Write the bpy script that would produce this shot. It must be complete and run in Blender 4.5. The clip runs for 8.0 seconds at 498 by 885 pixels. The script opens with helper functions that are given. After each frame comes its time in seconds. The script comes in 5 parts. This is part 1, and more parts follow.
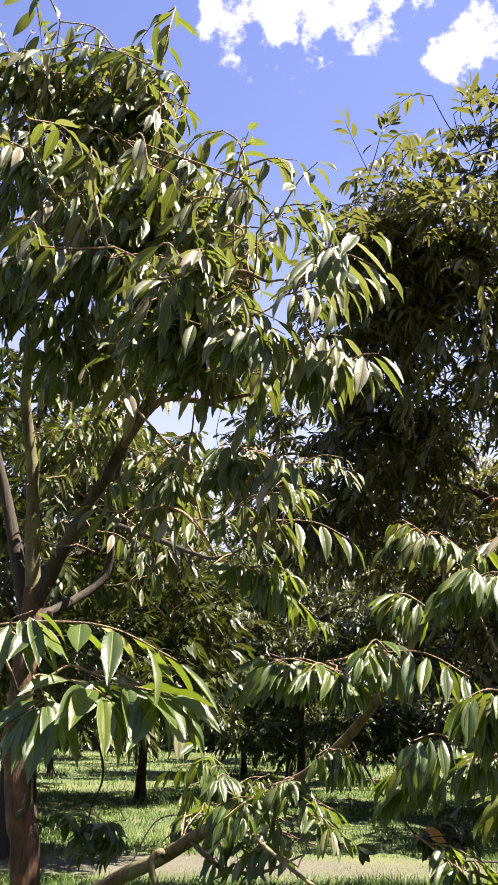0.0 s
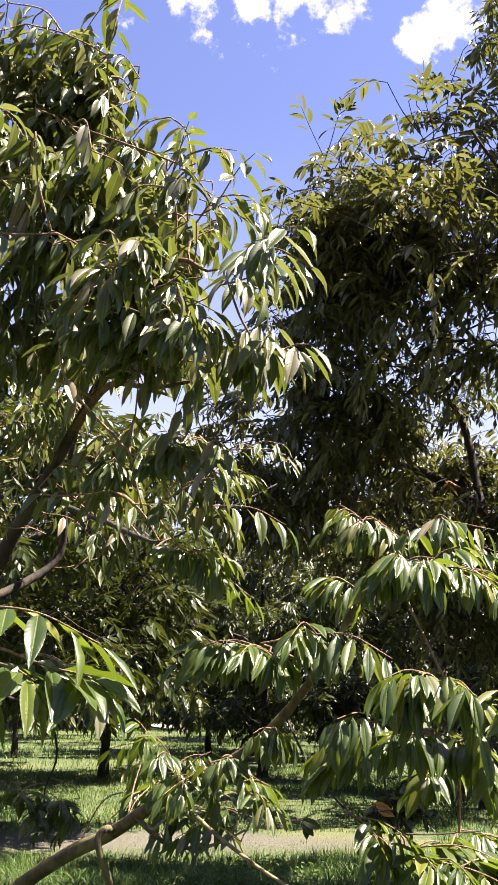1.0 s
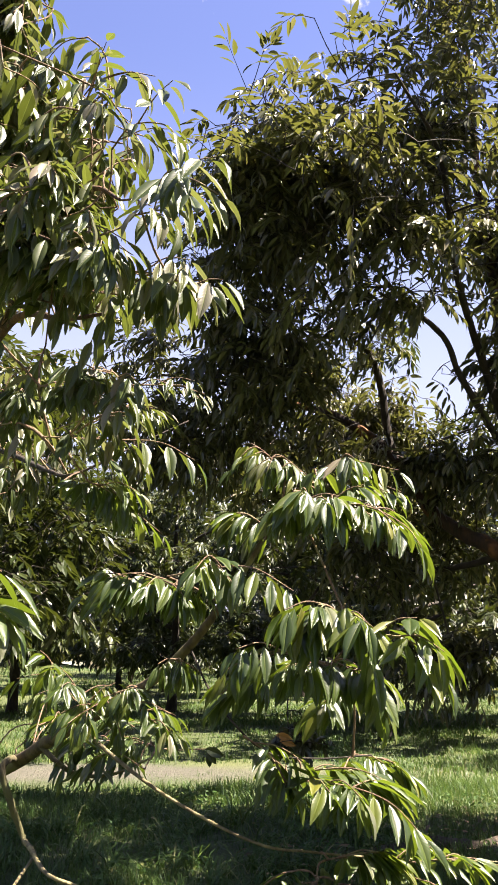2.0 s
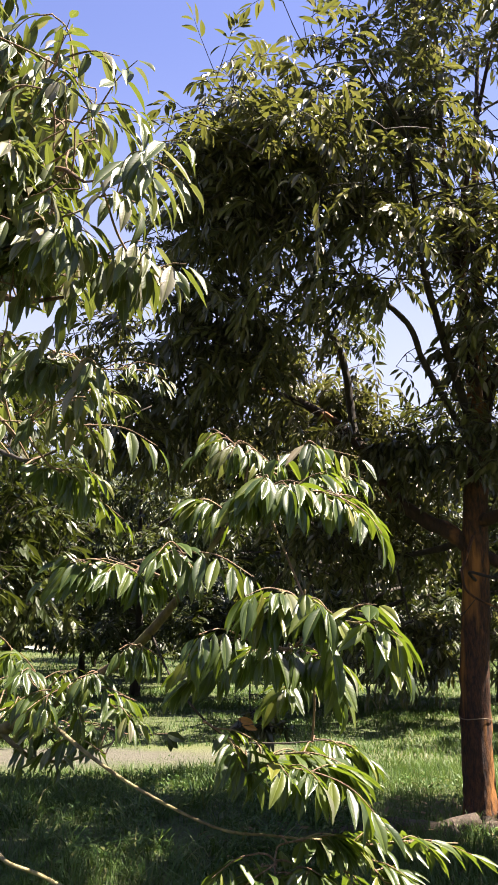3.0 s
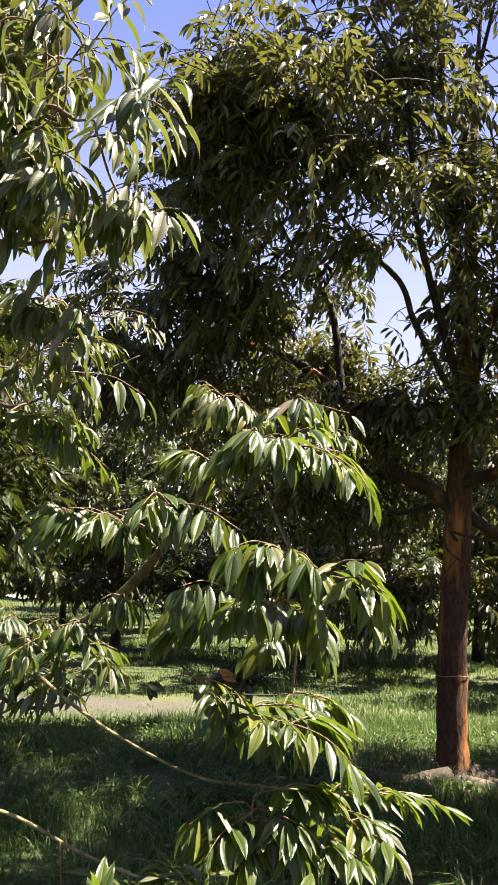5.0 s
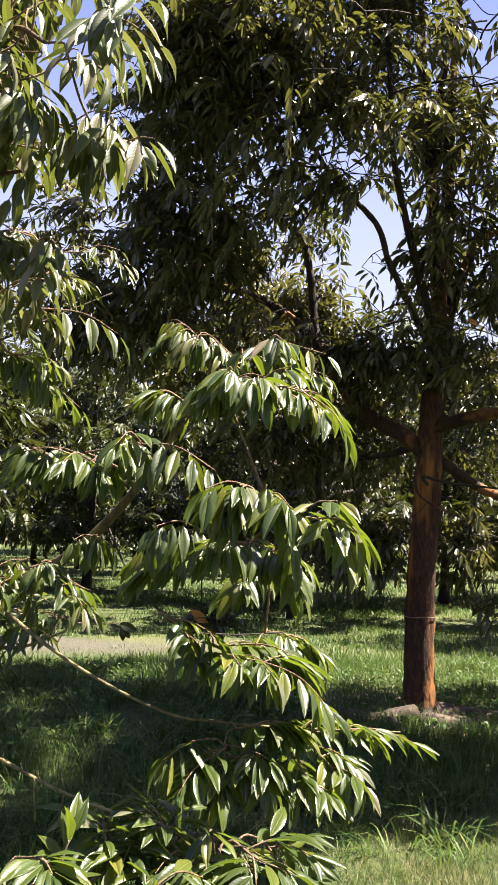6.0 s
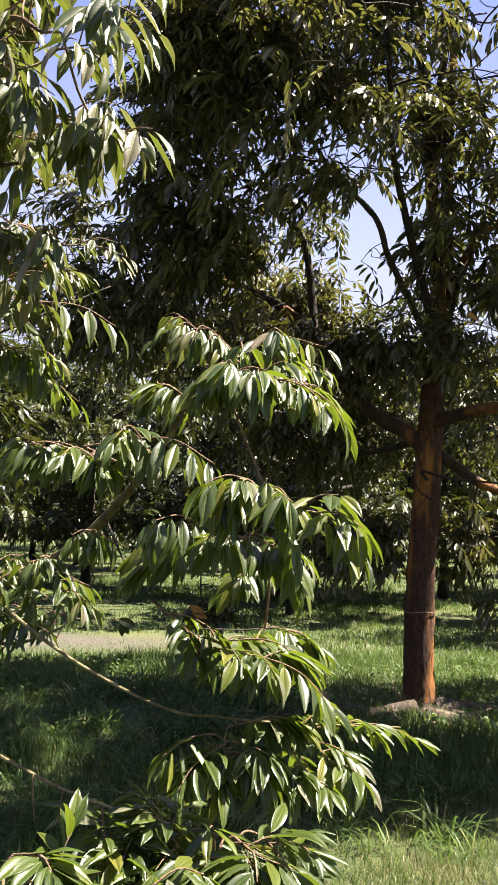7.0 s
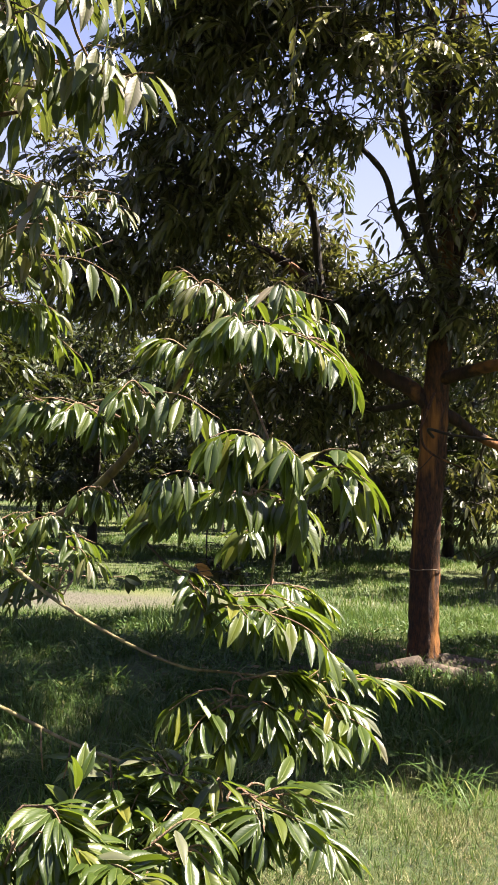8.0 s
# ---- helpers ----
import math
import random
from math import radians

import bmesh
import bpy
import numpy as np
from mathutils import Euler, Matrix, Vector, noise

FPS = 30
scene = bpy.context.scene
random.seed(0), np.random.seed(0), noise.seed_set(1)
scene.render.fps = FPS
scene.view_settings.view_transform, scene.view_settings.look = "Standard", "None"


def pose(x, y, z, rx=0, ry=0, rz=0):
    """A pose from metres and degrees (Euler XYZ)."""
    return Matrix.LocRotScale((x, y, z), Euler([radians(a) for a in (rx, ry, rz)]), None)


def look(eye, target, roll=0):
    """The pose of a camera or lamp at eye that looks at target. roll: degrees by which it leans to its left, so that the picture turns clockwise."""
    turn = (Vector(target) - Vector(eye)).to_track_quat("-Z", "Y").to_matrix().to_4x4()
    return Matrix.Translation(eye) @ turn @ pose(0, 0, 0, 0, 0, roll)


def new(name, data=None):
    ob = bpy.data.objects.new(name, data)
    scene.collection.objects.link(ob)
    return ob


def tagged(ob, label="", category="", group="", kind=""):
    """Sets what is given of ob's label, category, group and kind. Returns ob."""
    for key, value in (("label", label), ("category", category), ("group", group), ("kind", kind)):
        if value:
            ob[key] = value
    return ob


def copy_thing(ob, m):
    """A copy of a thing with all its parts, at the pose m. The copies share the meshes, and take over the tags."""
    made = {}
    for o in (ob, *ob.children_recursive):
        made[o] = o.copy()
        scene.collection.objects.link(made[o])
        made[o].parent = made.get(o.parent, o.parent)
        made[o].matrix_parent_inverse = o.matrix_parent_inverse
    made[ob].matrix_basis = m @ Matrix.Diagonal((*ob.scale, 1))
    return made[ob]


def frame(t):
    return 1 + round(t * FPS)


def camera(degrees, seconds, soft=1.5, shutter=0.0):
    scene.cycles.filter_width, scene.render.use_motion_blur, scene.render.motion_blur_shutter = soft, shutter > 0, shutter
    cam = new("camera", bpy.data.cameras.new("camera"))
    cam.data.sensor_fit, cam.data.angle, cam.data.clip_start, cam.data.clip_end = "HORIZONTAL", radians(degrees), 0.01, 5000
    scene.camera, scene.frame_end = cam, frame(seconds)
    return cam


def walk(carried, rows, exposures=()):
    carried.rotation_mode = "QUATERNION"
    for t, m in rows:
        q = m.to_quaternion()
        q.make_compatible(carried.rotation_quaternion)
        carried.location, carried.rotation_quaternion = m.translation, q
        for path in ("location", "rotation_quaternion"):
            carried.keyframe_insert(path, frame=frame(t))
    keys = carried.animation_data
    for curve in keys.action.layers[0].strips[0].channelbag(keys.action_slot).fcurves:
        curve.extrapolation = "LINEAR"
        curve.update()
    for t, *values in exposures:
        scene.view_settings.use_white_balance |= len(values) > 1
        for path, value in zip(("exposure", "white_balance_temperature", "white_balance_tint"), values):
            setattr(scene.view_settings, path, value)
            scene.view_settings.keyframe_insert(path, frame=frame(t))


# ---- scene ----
cam = camera(32.0, 8.0, soft=1.6)
PATH = [
    (0, (0.042, -0.001, 1.611), (0.013, 1.905, 2.216), 0.7),
    (0.5, (0.128, -0.057, 1.616), (0.126, 1.852, 2.213), 0.4),
    (1, (0.151, -0.063, 1.617), (0.192, 1.856, 2.179), 0.4),
    (1.5, (0.159, -0.062, 1.602), (0.293, 1.871, 2.097), 0.5),
    (2, (0.175, -0.069, 1.593), (0.408, 1.869, 2.029), 0.6),
    (2.2, (0.18, -0.07, 1.594), (0.443, 1.868, 2.016), 0.7),
    (3.3, (0.189, -0.063, 1.6), (0.503, 1.871, 1.998), 0.6),
    (3.5, (0.191, -0.062, 1.601), (0.496, 1.875, 1.994), 0.8),
    (4, (0.186, -0.055, 1.598), (0.484, 1.884, 1.987), 1.3),
    (4.5, (0.184, -0.049, 1.599), (0.496, 1.891, 1.971), 1.6),
    (5, (0.181, -0.032, 1.592), (0.532, 1.914, 1.897), 2.1),
    (5.2, (0.18, -0.022, 1.59), (0.556, 1.924, 1.854), 2.4),
    (6.3, (0.175, 0.015, 1.578), (0.604, 1.961, 1.754), 2.3),
    (6.5, (0.174, 0.022, 1.576), (0.6, 1.968, 1.752), 2.5),
    (7, (0.178, 0.027, 1.577), (0.605, 1.973, 1.749), 2.2),
    (7.5, (0.182, 0.039, 1.567), (0.607, 1.988, 1.712), 2.1),
    (8, (0.184, 0.056, 1.564), (0.604, 2.01, 1.644), 2.0),
]
walk(cam, [(t, look(eye, target, roll)) for t, eye, target, roll in PATH], exposures=[(0, 2.68), (2, 2.63), (4, 2.60), (8, 2.56)])

# ---------------------------------------------------------------- light
SUN_AZ, SUN_EL = 99.0, 60.0
sun_way = Vector((math.sin(radians(SUN_AZ)) * math.cos(radians(SUN_EL)), math.cos(radians(SUN_AZ)) * math.cos(radians(SUN_EL)), math.sin(radians(SUN_EL))))
sun = new("sun", bpy.data.lights.new("sun", "SUN"))
sun.data.energy, sun.data.angle, sun.data.color = 5.1, radians(0.53), (1.0, 0.88, 0.76)
sun.matrix_world = look(sun_way * 50, (0, 0, 0))

world = bpy.data.worlds.new("sky")
scene.world = world
world.use_nodes = True
wt = world.node_tree
wt.nodes.clear()


def wnode(kind, **inputs):
    n = wt.nodes.new(kind)
    for key, value in inputs.items():
        n.inputs[key].default_value = value
    return n


sky = wt.nodes.new("ShaderNodeTexSky")
sky.sky_type, sky.sun_disc = "NISHITA", False
sky.sun_elevation, sky.sun_rotation = radians(SUN_EL), radians(SUN_AZ)
sky.air_density, sky.dust_density, sky.ozone_density = 1.0, 0.4, 3.0
grade = wnode("ShaderNodeMix")
grade.data_type, grade.blend_type = "RGBA", "MULTIPLY"
grade.inputs[0].default_value = 1.0
grade.inputs[7].default_value = (1.13, 0.87, 1.05, 1)
wt.links.new(sky.outputs[0], grade.inputs[6])
coord = wt.nodes.new("ShaderNodeTexCoord")
puffs = wnode("ShaderNodeTexNoise", Scale=22.0, Detail=8.0, Roughness=0.62)
turned = wt.nodes.new("ShaderNodeMapping")
turned.inputs["Rotation"].default_value = (0, 0, radians(7.0))
wt.links.new(coord.outputs["Generated"], turned.inputs[0])
wt.links.new(turned.outputs[0], puffs.inputs["Vector"])
# fair-weather clouds: one group overhead, and pale haze low over the trees
puff_at = None
for x, y, z, size in ((0.011, 0.686, 0.727, 0.108), (-0.057, 0.718, 0.694, 0.032), (-0.029, 0.724, 0.689, 0.035), (0.018, 0.726, 0.687, 0.035), (0.053, 0.723, 0.688, 0.035), (0.082, 0.720, 0.689, 0.029), (0.102, 0.736, 0.669, 0.019), (0.094, 0.716, 0.692, 0.026), (0.127, 0.708, 0.695, 0.024), (0.157, 0.703, 0.694, 0.021), (0.193, 0.734, 0.652, 0.032), (0.219, 0.723, 0.656, 0.037), (0.238, 0.705, 0.668, 0.040)):
    spot = wt.nodes.new("ShaderNodeVectorMath")
    spot.operation = "DISTANCE"
    spot.inputs[1].default_value = Vector((x, y, z)).normalized()
    wt.links.new(coord.outputs["Generated"], spot.inputs[0])
    near_spot = wt.nodes.new("ShaderNodeMapRange")
    near_spot.inputs["From Min"].default_value, near_spot.inputs["From Max"].default_value = size * 1.7, size * 0.2
    near_spot.inputs["To Min"].default_value, near_spot.inputs["To Max"].default_value = -0.26, 0.24
    wt.links.new(spot.outputs["Value"], near_spot.inputs["Value"])
    if puff_at is None:
        puff_at = near_spot.outputs[0]
    else:
        join = wt.nodes.new("ShaderNodeMath")
        join.operation = "MAXIMUM"
        wt.links.new(puff_at, join.inputs[0])
        wt.links.new(near_spot.outputs[0], join.inputs[1])
        puff_at = join.outputs[0]
split = wt.nodes.new("ShaderNodeSeparateXYZ")
wt.links.new(coord.outputs["Generated"], split.inputs[0])
low = wt.nodes.new("ShaderNodeMapRange")
low.interpolation_type = "SMOOTHSTEP"
low.inputs["From Min"].default_value, low.inputs["From Max"].default_value = 0.62, 0.15
low.inputs["To Min"].default_value, low.inputs["To Max"].default_value = 0.0, 0.8
wt.links.new(split.outputs[2], low.inputs["Value"])
total = wt.nodes.new("ShaderNodeMath")
total.operation = "ADD"
wt.links.new(puff_at, total.inputs[0])
ragged = wnode("ShaderNodeMath")
ragged.operation, ragged.inputs[1].default_value = "MULTIPLY", 1.5
wt.links.new(puffs.outputs["Fac"], ragged.inputs[0])
wt.links.new(ragged.outputs[0], total.inputs[1])
cover = wt.nodes.new("ShaderNodeMapRange")
cover.interpolation_type = "SMOOTHSTEP"
cover.inputs["From Min"].default_value, cover.inputs["From Max"].default_value = 0.79, 0.97
wt.links.new(total.outputs[0], cover.inputs["Value"])
cloudy = wnode("ShaderNodeMix")
cloudy.data_type = "RGBA"
cloudy.inputs[7].default_value = (4.6, 4.4, 5.0, 1)
wt.links.new(cover.outputs[0], cloudy.inputs[0])
wt.links.new(grade.outputs[2], cloudy.inputs[6])
back = wnode("ShaderNodeBackground", Strength=0.044)
hazy = wnode("ShaderNodeMix")
hazy.data_type = "RGBA"
hazy.inputs[7].default_value = (3.5, 3.6, 4.4, 1)
wt.links.new(low.outputs[0], hazy.inputs[0])
wt.links.new(cloudy.outputs[2], hazy.inputs[6])
wt.links.new(hazy.outputs[2], back.inputs[0])
wt.links.new(back.outputs[0], wt.nodes.new("ShaderNodeOutputWorld").inputs[0])


# ---------------------------------------------------------------- materials
def material(name):
    m = bpy.data.materials.new(name)
    m.use_nodes = True
    m.node_tree.nodes.clear()
    return m, m.node_tree


def node(tree, kind, **inputs):
    n = tree.nodes.new(kind)
    for key, value in inputs.items():
        n.inputs[key].default_value = value
    return n


def ramp(tree, source, stops):
    n = tree.nodes.new("ShaderNodeValToRGB")
    while len(n.color_ramp.elements) < len(stops):
        n.color_ramp.elements.new(0.5)
    for e, (at, colour) in zip(n.color_ramp.elements, stops):
        e.position, e.color = at, (*colour, 1)
    tree.links.new(source, n.inputs[0])
    return n.outputs[0]


def blend(tree, factor, a, b, mode="MIX"):
    n = tree.nodes.new("ShaderNodeMix")
    n.data_type, n.blend_type = "RGBA", mode
    for socket, value in ((n.inputs[0], factor), (n.inputs[6], a), (n.inputs[7], b)):
        if isinstance(value, (int, float)):
            socket.default_value = value
        elif isinstance(value, tuple):
            socket.default_value = (*value, 1)
        else:
            tree.links.new(value, socket)
    return n.outputs[2]


def arith(tree, op, a, b=0.0):
    n = tree.nodes.new("ShaderNodeMath")
    n.operation = op
    for socket, value in zip(n.inputs, (a, b)):
        if isinstance(value, (int, float)):
            socket.default_value = value
        else:
            tree.links.new(value, socket)
    return n.outputs[0]


def leaf_material(name, stops, through_colour, per_object, thin=0.34, gloss=0.43, veins=True, sheen=0.6, spot=(0.045, 0.075, 0.010)):
    """Leaf blade: tone from piece to piece, pale midrib, side veins in relief, gloss above and light through."""
    m, t = material(name)
    if per_object:
        chance = t.nodes.new("ShaderNodeObjectInfo").outputs["Random"]
    else:
        chance = t.nodes.new("ShaderNodeNewGeometry").outputs["Random Per Island"]
    tone = ramp(t, chance, stops)
    place = t.nodes.new("ShaderNodeTexCoord")
    blotch = node(t, "ShaderNodeTexNoise", Scale=9.0, Detail=3.0)
    t.links.new(place.outputs["Object"], blotch.inputs["Vector"])
    tone = blend(t, arith(t, "MULTIPLY", blotch.outputs["Fac"], 0.40), tone, spot)
    shade = node(t, "ShaderNodeBsdfPrincipled")
    if veins:
        uv = t.nodes.new("ShaderNodeSeparateXYZ")
        t.links.new(t.nodes.new("ShaderNodeUVMap").outputs[0], uv.inputs[0])
        across = arith(t, "ABSOLUTE", arith(t, "SUBTRACT", uv.outputs[1], 0.5))
        rib = arith(t, "LESS_THAN", across, 0.035)
        tone = blend(t, arith(t, "MULTIPLY", rib, 0.6), tone, (0.17, 0.20, 0.06))
        slant = arith(t, "ADD", arith(t, "MULTIPLY", uv.outputs[0], 75.0), arith(t, "MULTIPLY", across, -26.0))
        # each half swells a little between midrib and edge, crossed by fine veins
        off = arith(t, "SUBTRACT", arith(t, "MULTIPLY", across, 4.0), 0.85)
        swell = arith(t, "SUBTRACT", 1.0, arith(t, "MULTIPLY", off, off))
        relief = node(t, "ShaderNodeBump", Strength=0.7, Distance=0.0024)
        t.links.new(arith(t, "ADD", swell, arith(t, "MULTIPLY", arith(t, "SINE", slant), 0.035)), relief.inputs["Height"])
        t.links.new(relief.outputs[0], shade.inputs["Normal"])
    t.links.new(tone, shade.inputs["Base Color"])
    rough = arith(t, "ADD", arith(t, "MULTIPLY", blotch.outputs["Fac"], 0.22), gloss - 0.11)
    t.links.new(rough, shade.inputs["Roughness"])
    shade.inputs["Specular IOR Level"].default_value = sheen
    glow = node(t, "ShaderNodeBsdfTranslucent")
    t.links.new(blend(t, 0.5, tone, through_colour), glow.inputs["Color"])
    both = node(t, "ShaderNodeMixShader", Fac=thin)
    t.links.new(shade.outputs[0], both.inputs[1])
    t.links.new(glow.outputs[0], both.inputs[2])
    t.links.new(both.outputs[0], t.nodes.new("ShaderNodeOutputMaterial").inputs[0])
    return m


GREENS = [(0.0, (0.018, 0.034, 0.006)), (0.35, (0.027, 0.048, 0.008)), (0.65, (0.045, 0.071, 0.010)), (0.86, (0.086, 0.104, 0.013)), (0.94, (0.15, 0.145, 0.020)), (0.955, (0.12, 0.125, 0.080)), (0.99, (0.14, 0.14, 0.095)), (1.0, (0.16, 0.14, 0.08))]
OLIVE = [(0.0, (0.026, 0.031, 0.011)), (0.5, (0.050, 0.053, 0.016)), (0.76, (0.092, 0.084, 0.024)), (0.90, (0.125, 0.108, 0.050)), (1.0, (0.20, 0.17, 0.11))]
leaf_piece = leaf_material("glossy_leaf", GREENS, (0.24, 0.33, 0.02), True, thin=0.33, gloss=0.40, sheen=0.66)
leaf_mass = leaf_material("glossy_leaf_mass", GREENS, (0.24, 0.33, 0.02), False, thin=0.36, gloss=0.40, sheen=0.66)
# upper crown: bronze undersides, plus silver highlights and sunlit lightness put into the tone
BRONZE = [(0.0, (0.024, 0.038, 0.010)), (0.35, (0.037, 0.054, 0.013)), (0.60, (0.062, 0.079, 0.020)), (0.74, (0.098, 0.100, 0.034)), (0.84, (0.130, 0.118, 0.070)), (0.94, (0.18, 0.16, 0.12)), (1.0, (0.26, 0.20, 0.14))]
leaf_crown = leaf_material("bronze_lit_leaf_mass", BRONZE, (0.22, 0.26, 0.03), False, thin=0.34, gloss=0.41, sheen=0.65)
leaf_far = leaf_material("olive_leaf_mass", OLIVE, (0.19, 0.20, 0.03), False, thin=0.35, gloss=0.38, veins=False, sheen=0.75, spot=(0.05, 0.06, 0.015))
# shade of the far crowns put into the leaf tone, with little sheen
leaf_orchard = leaf_material("shade_toned_leaf_mass", [(0.0, (0.011, 0.015, 0.006)), (0.6, (0.021, 0.027, 0.009)), (1.0, (0.055, 0.058, 0.016))], (0.14, 0.17, 0.014), False, thin=0.20, gloss=0.42, veins=False, sheen=0.4)
leaf_bush = leaf_material("grey_green_leaf", [(0.0, (0.07, 0.10, 0.05)), (1.0, (0.16, 0.19, 0.10))], (0.3, 0.36, 0.10), False, veins=False)
leaf_dry = leaf_material("dry_leaf", [(0.0, (0.44, 0.19, 0.03)), (1.0, (0.58, 0.28, 0.05))], (0.65, 0.28, 0.04), False, thin=0.35, gloss=0.6)
leaf_litter_mat = leaf_material("litter_leaf", [(0.0, (0.08, 0.05, 0.03)), (0.6, (0.20, 0.13, 0.07)), (1.0, (0.36, 0.24, 0.12))], (0.3, 0.18, 0.06), False, thin=0.1, gloss=0.7)


def bark_material(name, dark, light, patch, patch_at=0.62, scale=1.0, upright=3.2, patch_tall=1.0):
    """Bark: upright streaks, cracks in relief, patches of lichen, on red bark also painted sunlight."""
    m, t = material(name)
    place = t.nodes.new("ShaderNodeTexCoord")
    stretch = node(t, "ShaderNodeMapping", Scale=(14 * scale, 14 * scale, upright * scale))
    t.links.new(place.outputs["Object"], stretch.inputs[0])
    grain = node(t, "ShaderNodeTexNoise", Scale=1.6, Detail=9.0, Roughness=0.66)
    t.links.new(stretch.outputs[0], grain.inputs["Vector"])
    wide = node(t, "ShaderNodeTexNoise", Scale=4.5 * scale, Detail=4.0)
    tall = node(t, "ShaderNodeMapping", Scale=(1, 1, patch_tall))
    t.links.new(place.outputs["Object"], tall.inputs[0])
    t.links.new(tall.outputs[0], wide.inputs["Vector"])
    tone = ramp(t, grain.outputs["Fac"], [(0.38, dark), (0.64, light)])
    where = ramp(t, wide.outputs["Fac"], [(patch_at - 0.06, (0, 0, 0)), (patch_at + 0.06, (1, 1, 1))])
    tone = blend(t, where, tone, patch)
    shade = node(t, "ShaderNodeBsdfPrincipled", Roughness=0.85)
    t.links.new(tone, shade.inputs["Base Color"])
    relief = node(t, "ShaderNodeBump", Strength=0.9, Distance=0.018)
    t.links.new(grain.outputs["Fac"], relief.inputs["Height"])
    t.links.new(relief.outputs[0], shade.inputs["Normal"])
    t.links.new(shade.outputs[0], t.nodes.new("ShaderNodeOutputMaterial").inputs[0])
    return m


# orange crust streaks, brightened to stand in for sun on the trunk
bark_red = bark_material("red_brown_bark", (0.010, 0.004, 0.002), (0.085, 0.030, 0.008), (0.26, 0.105, 0.018), 0.60, 1.9, 4.5, 0.12)
# limb bark with the crown's shade in its tone, orange patches for sun
bark_limb = bark_material("shaded_red_bark", (0.009, 0.004, 0.002), (0.042, 0.017, 0.007), (0.18, 0.072, 0.015), 0.60)
bark_near = bark_material("brown_bark", (0.025, 0.012, 0.006), (0.095, 0.045, 0.020), (0.15, 0.075, 0.028))
bark_mossy = bark_material("mossy_bark", (0.045, 0.034, 0.017), (0.115, 0.092, 0.045), (0.135, 0.13, 0.05), 0.5)
bark_olive = bark_material("olive_bark", (0.040, 0.027, 0.012), (0.115, 0.082, 0.032), (0.14, 0.125, 0.045), 0.52)
# pale bark, lightened further to stand in for sun on the low branches
bark_pale = bark_material("pale_olive_bark", (0.085, 0.066, 0.030), (0.21, 0.17, 0.085), (0.26, 0.22, 0.10), 0.55, 1.5)
# bark darkened in its colour to stand in for shade within the crowns
bark_dark = bark_material("shade_dark_bark", (0.010, 0.007, 0.004), (0.032, 0.021, 0.012), (0.045, 0.034, 0.02))
bark_twig = bark_material("twig_bark", (0.10, 0.060, 0.036), (0.27, 0.175, 0.105), (0.24, 0.20, 0.10), 0.6, 3.0)
bark_root = bark_material("grey_root_bark", (0.03, 0.02, 0.013), (0.095, 0.068, 0.046), (0.12, 0.09, 0.062))

wire_mat, t = material("rusty_wire")
shade = node(t, "ShaderNodeBsdfPrincipled", Roughness=0.5, Metallic=0.4)
shade.inputs["Base Color"].default_value = (0.20, 0.15, 0.10, 1)
t.links.new(shade.outputs[0], t.nodes.new("ShaderNodeOutputMaterial").inputs[0])


def grass_material(name, stops, thin):
    m, t = material(name)
    chance = t.nodes.new("ShaderNodeNewGeometry").outputs["Random Per Island"]
    tone = ramp(t, chance, stops)
    place = t.nodes.new("ShaderNodeTexCoord")
    field = node(t, "ShaderNodeTexNoise", Scale=0.55, Detail=3.0)
    t.links.new(place.outputs["Object"], field.inputs["Vector"])
    dry = ramp(t, field.outputs["Fac"], [(0.45, (0, 0, 0)), (0.75, (0.5, 0.5, 0.5))])
    tone = blend(t, dry, tone, (0.085, 0.125, 0.03))
    shade = node(t, "ShaderNodeBsdfPrincipled", Roughness=0.5)
    shade.inputs["Specular IOR Level"].default_value = 0.28
    t.links.new(tone, shade.inputs["Base Color"])
    glow = node(t, "ShaderNodeBsdfTranslucent")
    t.links.new(blend(t, 0.5, tone, (0.16, 0.24, 0.04)), glow.inputs["Color"])
    both = node(t, "ShaderNodeMixShader", Fac=thin)
    t.links.new(shade.outputs[0], both.inputs[1])
    t.links.new(glow.outputs[0], both.inputs[2])
    t.links.new(both.outputs[0], t.nodes.new("ShaderNodeOutputMaterial").inputs[0])
    return m


grass_mat = grass_material("grass_blades", [(0.0, (0.026, 0.062, 0.013)), (0.6, (0.052, 0.106, 0.020)), (0.9, (0.100, 0.148, 0.034)), (1.0, (0.19, 0.18, 0.07))], 0.32)

grass_dry = grass_material("drying_grass_blades", [(0.0, (0.075, 0.094, 0.026)), (0.45, (0.130, 0.142, 0.050)), (0.75, (0.21, 0.195, 0.095)), (1.0, (0.34, 0.28, 0.17))], 0.24)

ground_mat, t = material("grassy_ground")
place = t.nodes.new("ShaderNodeTexCoord")
fine = node(t, "ShaderNodeTexNoise", Scale=14.0, Detail=8.0, Roughness=0.7)
wide = node(t, "ShaderNodeTexNoise", Scale=0.5, Detail=5.0)
for n in (fine, wide):
    t.links.new(place.outputs["Object"], n.inputs["Vector"])
green = ramp(t, fine.outputs["Fac"], [(0.25, (0.013, 0.019, 0.006)), (0.5, (0.036, 0.056, 0.013)), (0.75, (0.080, 0.108, 0.026))])
green = blend(t, ramp(t, wide.outputs["Fac"], [(0.4, (0, 0, 0)), (0.7, (0.6, 0.6, 0.6))]), green, (0.13, 0.135, 0.04))
axis = t.nodes.new("ShaderNodeSeparateXYZ")
t.links.new(place.outputs["Object"], axis.inputs[0])
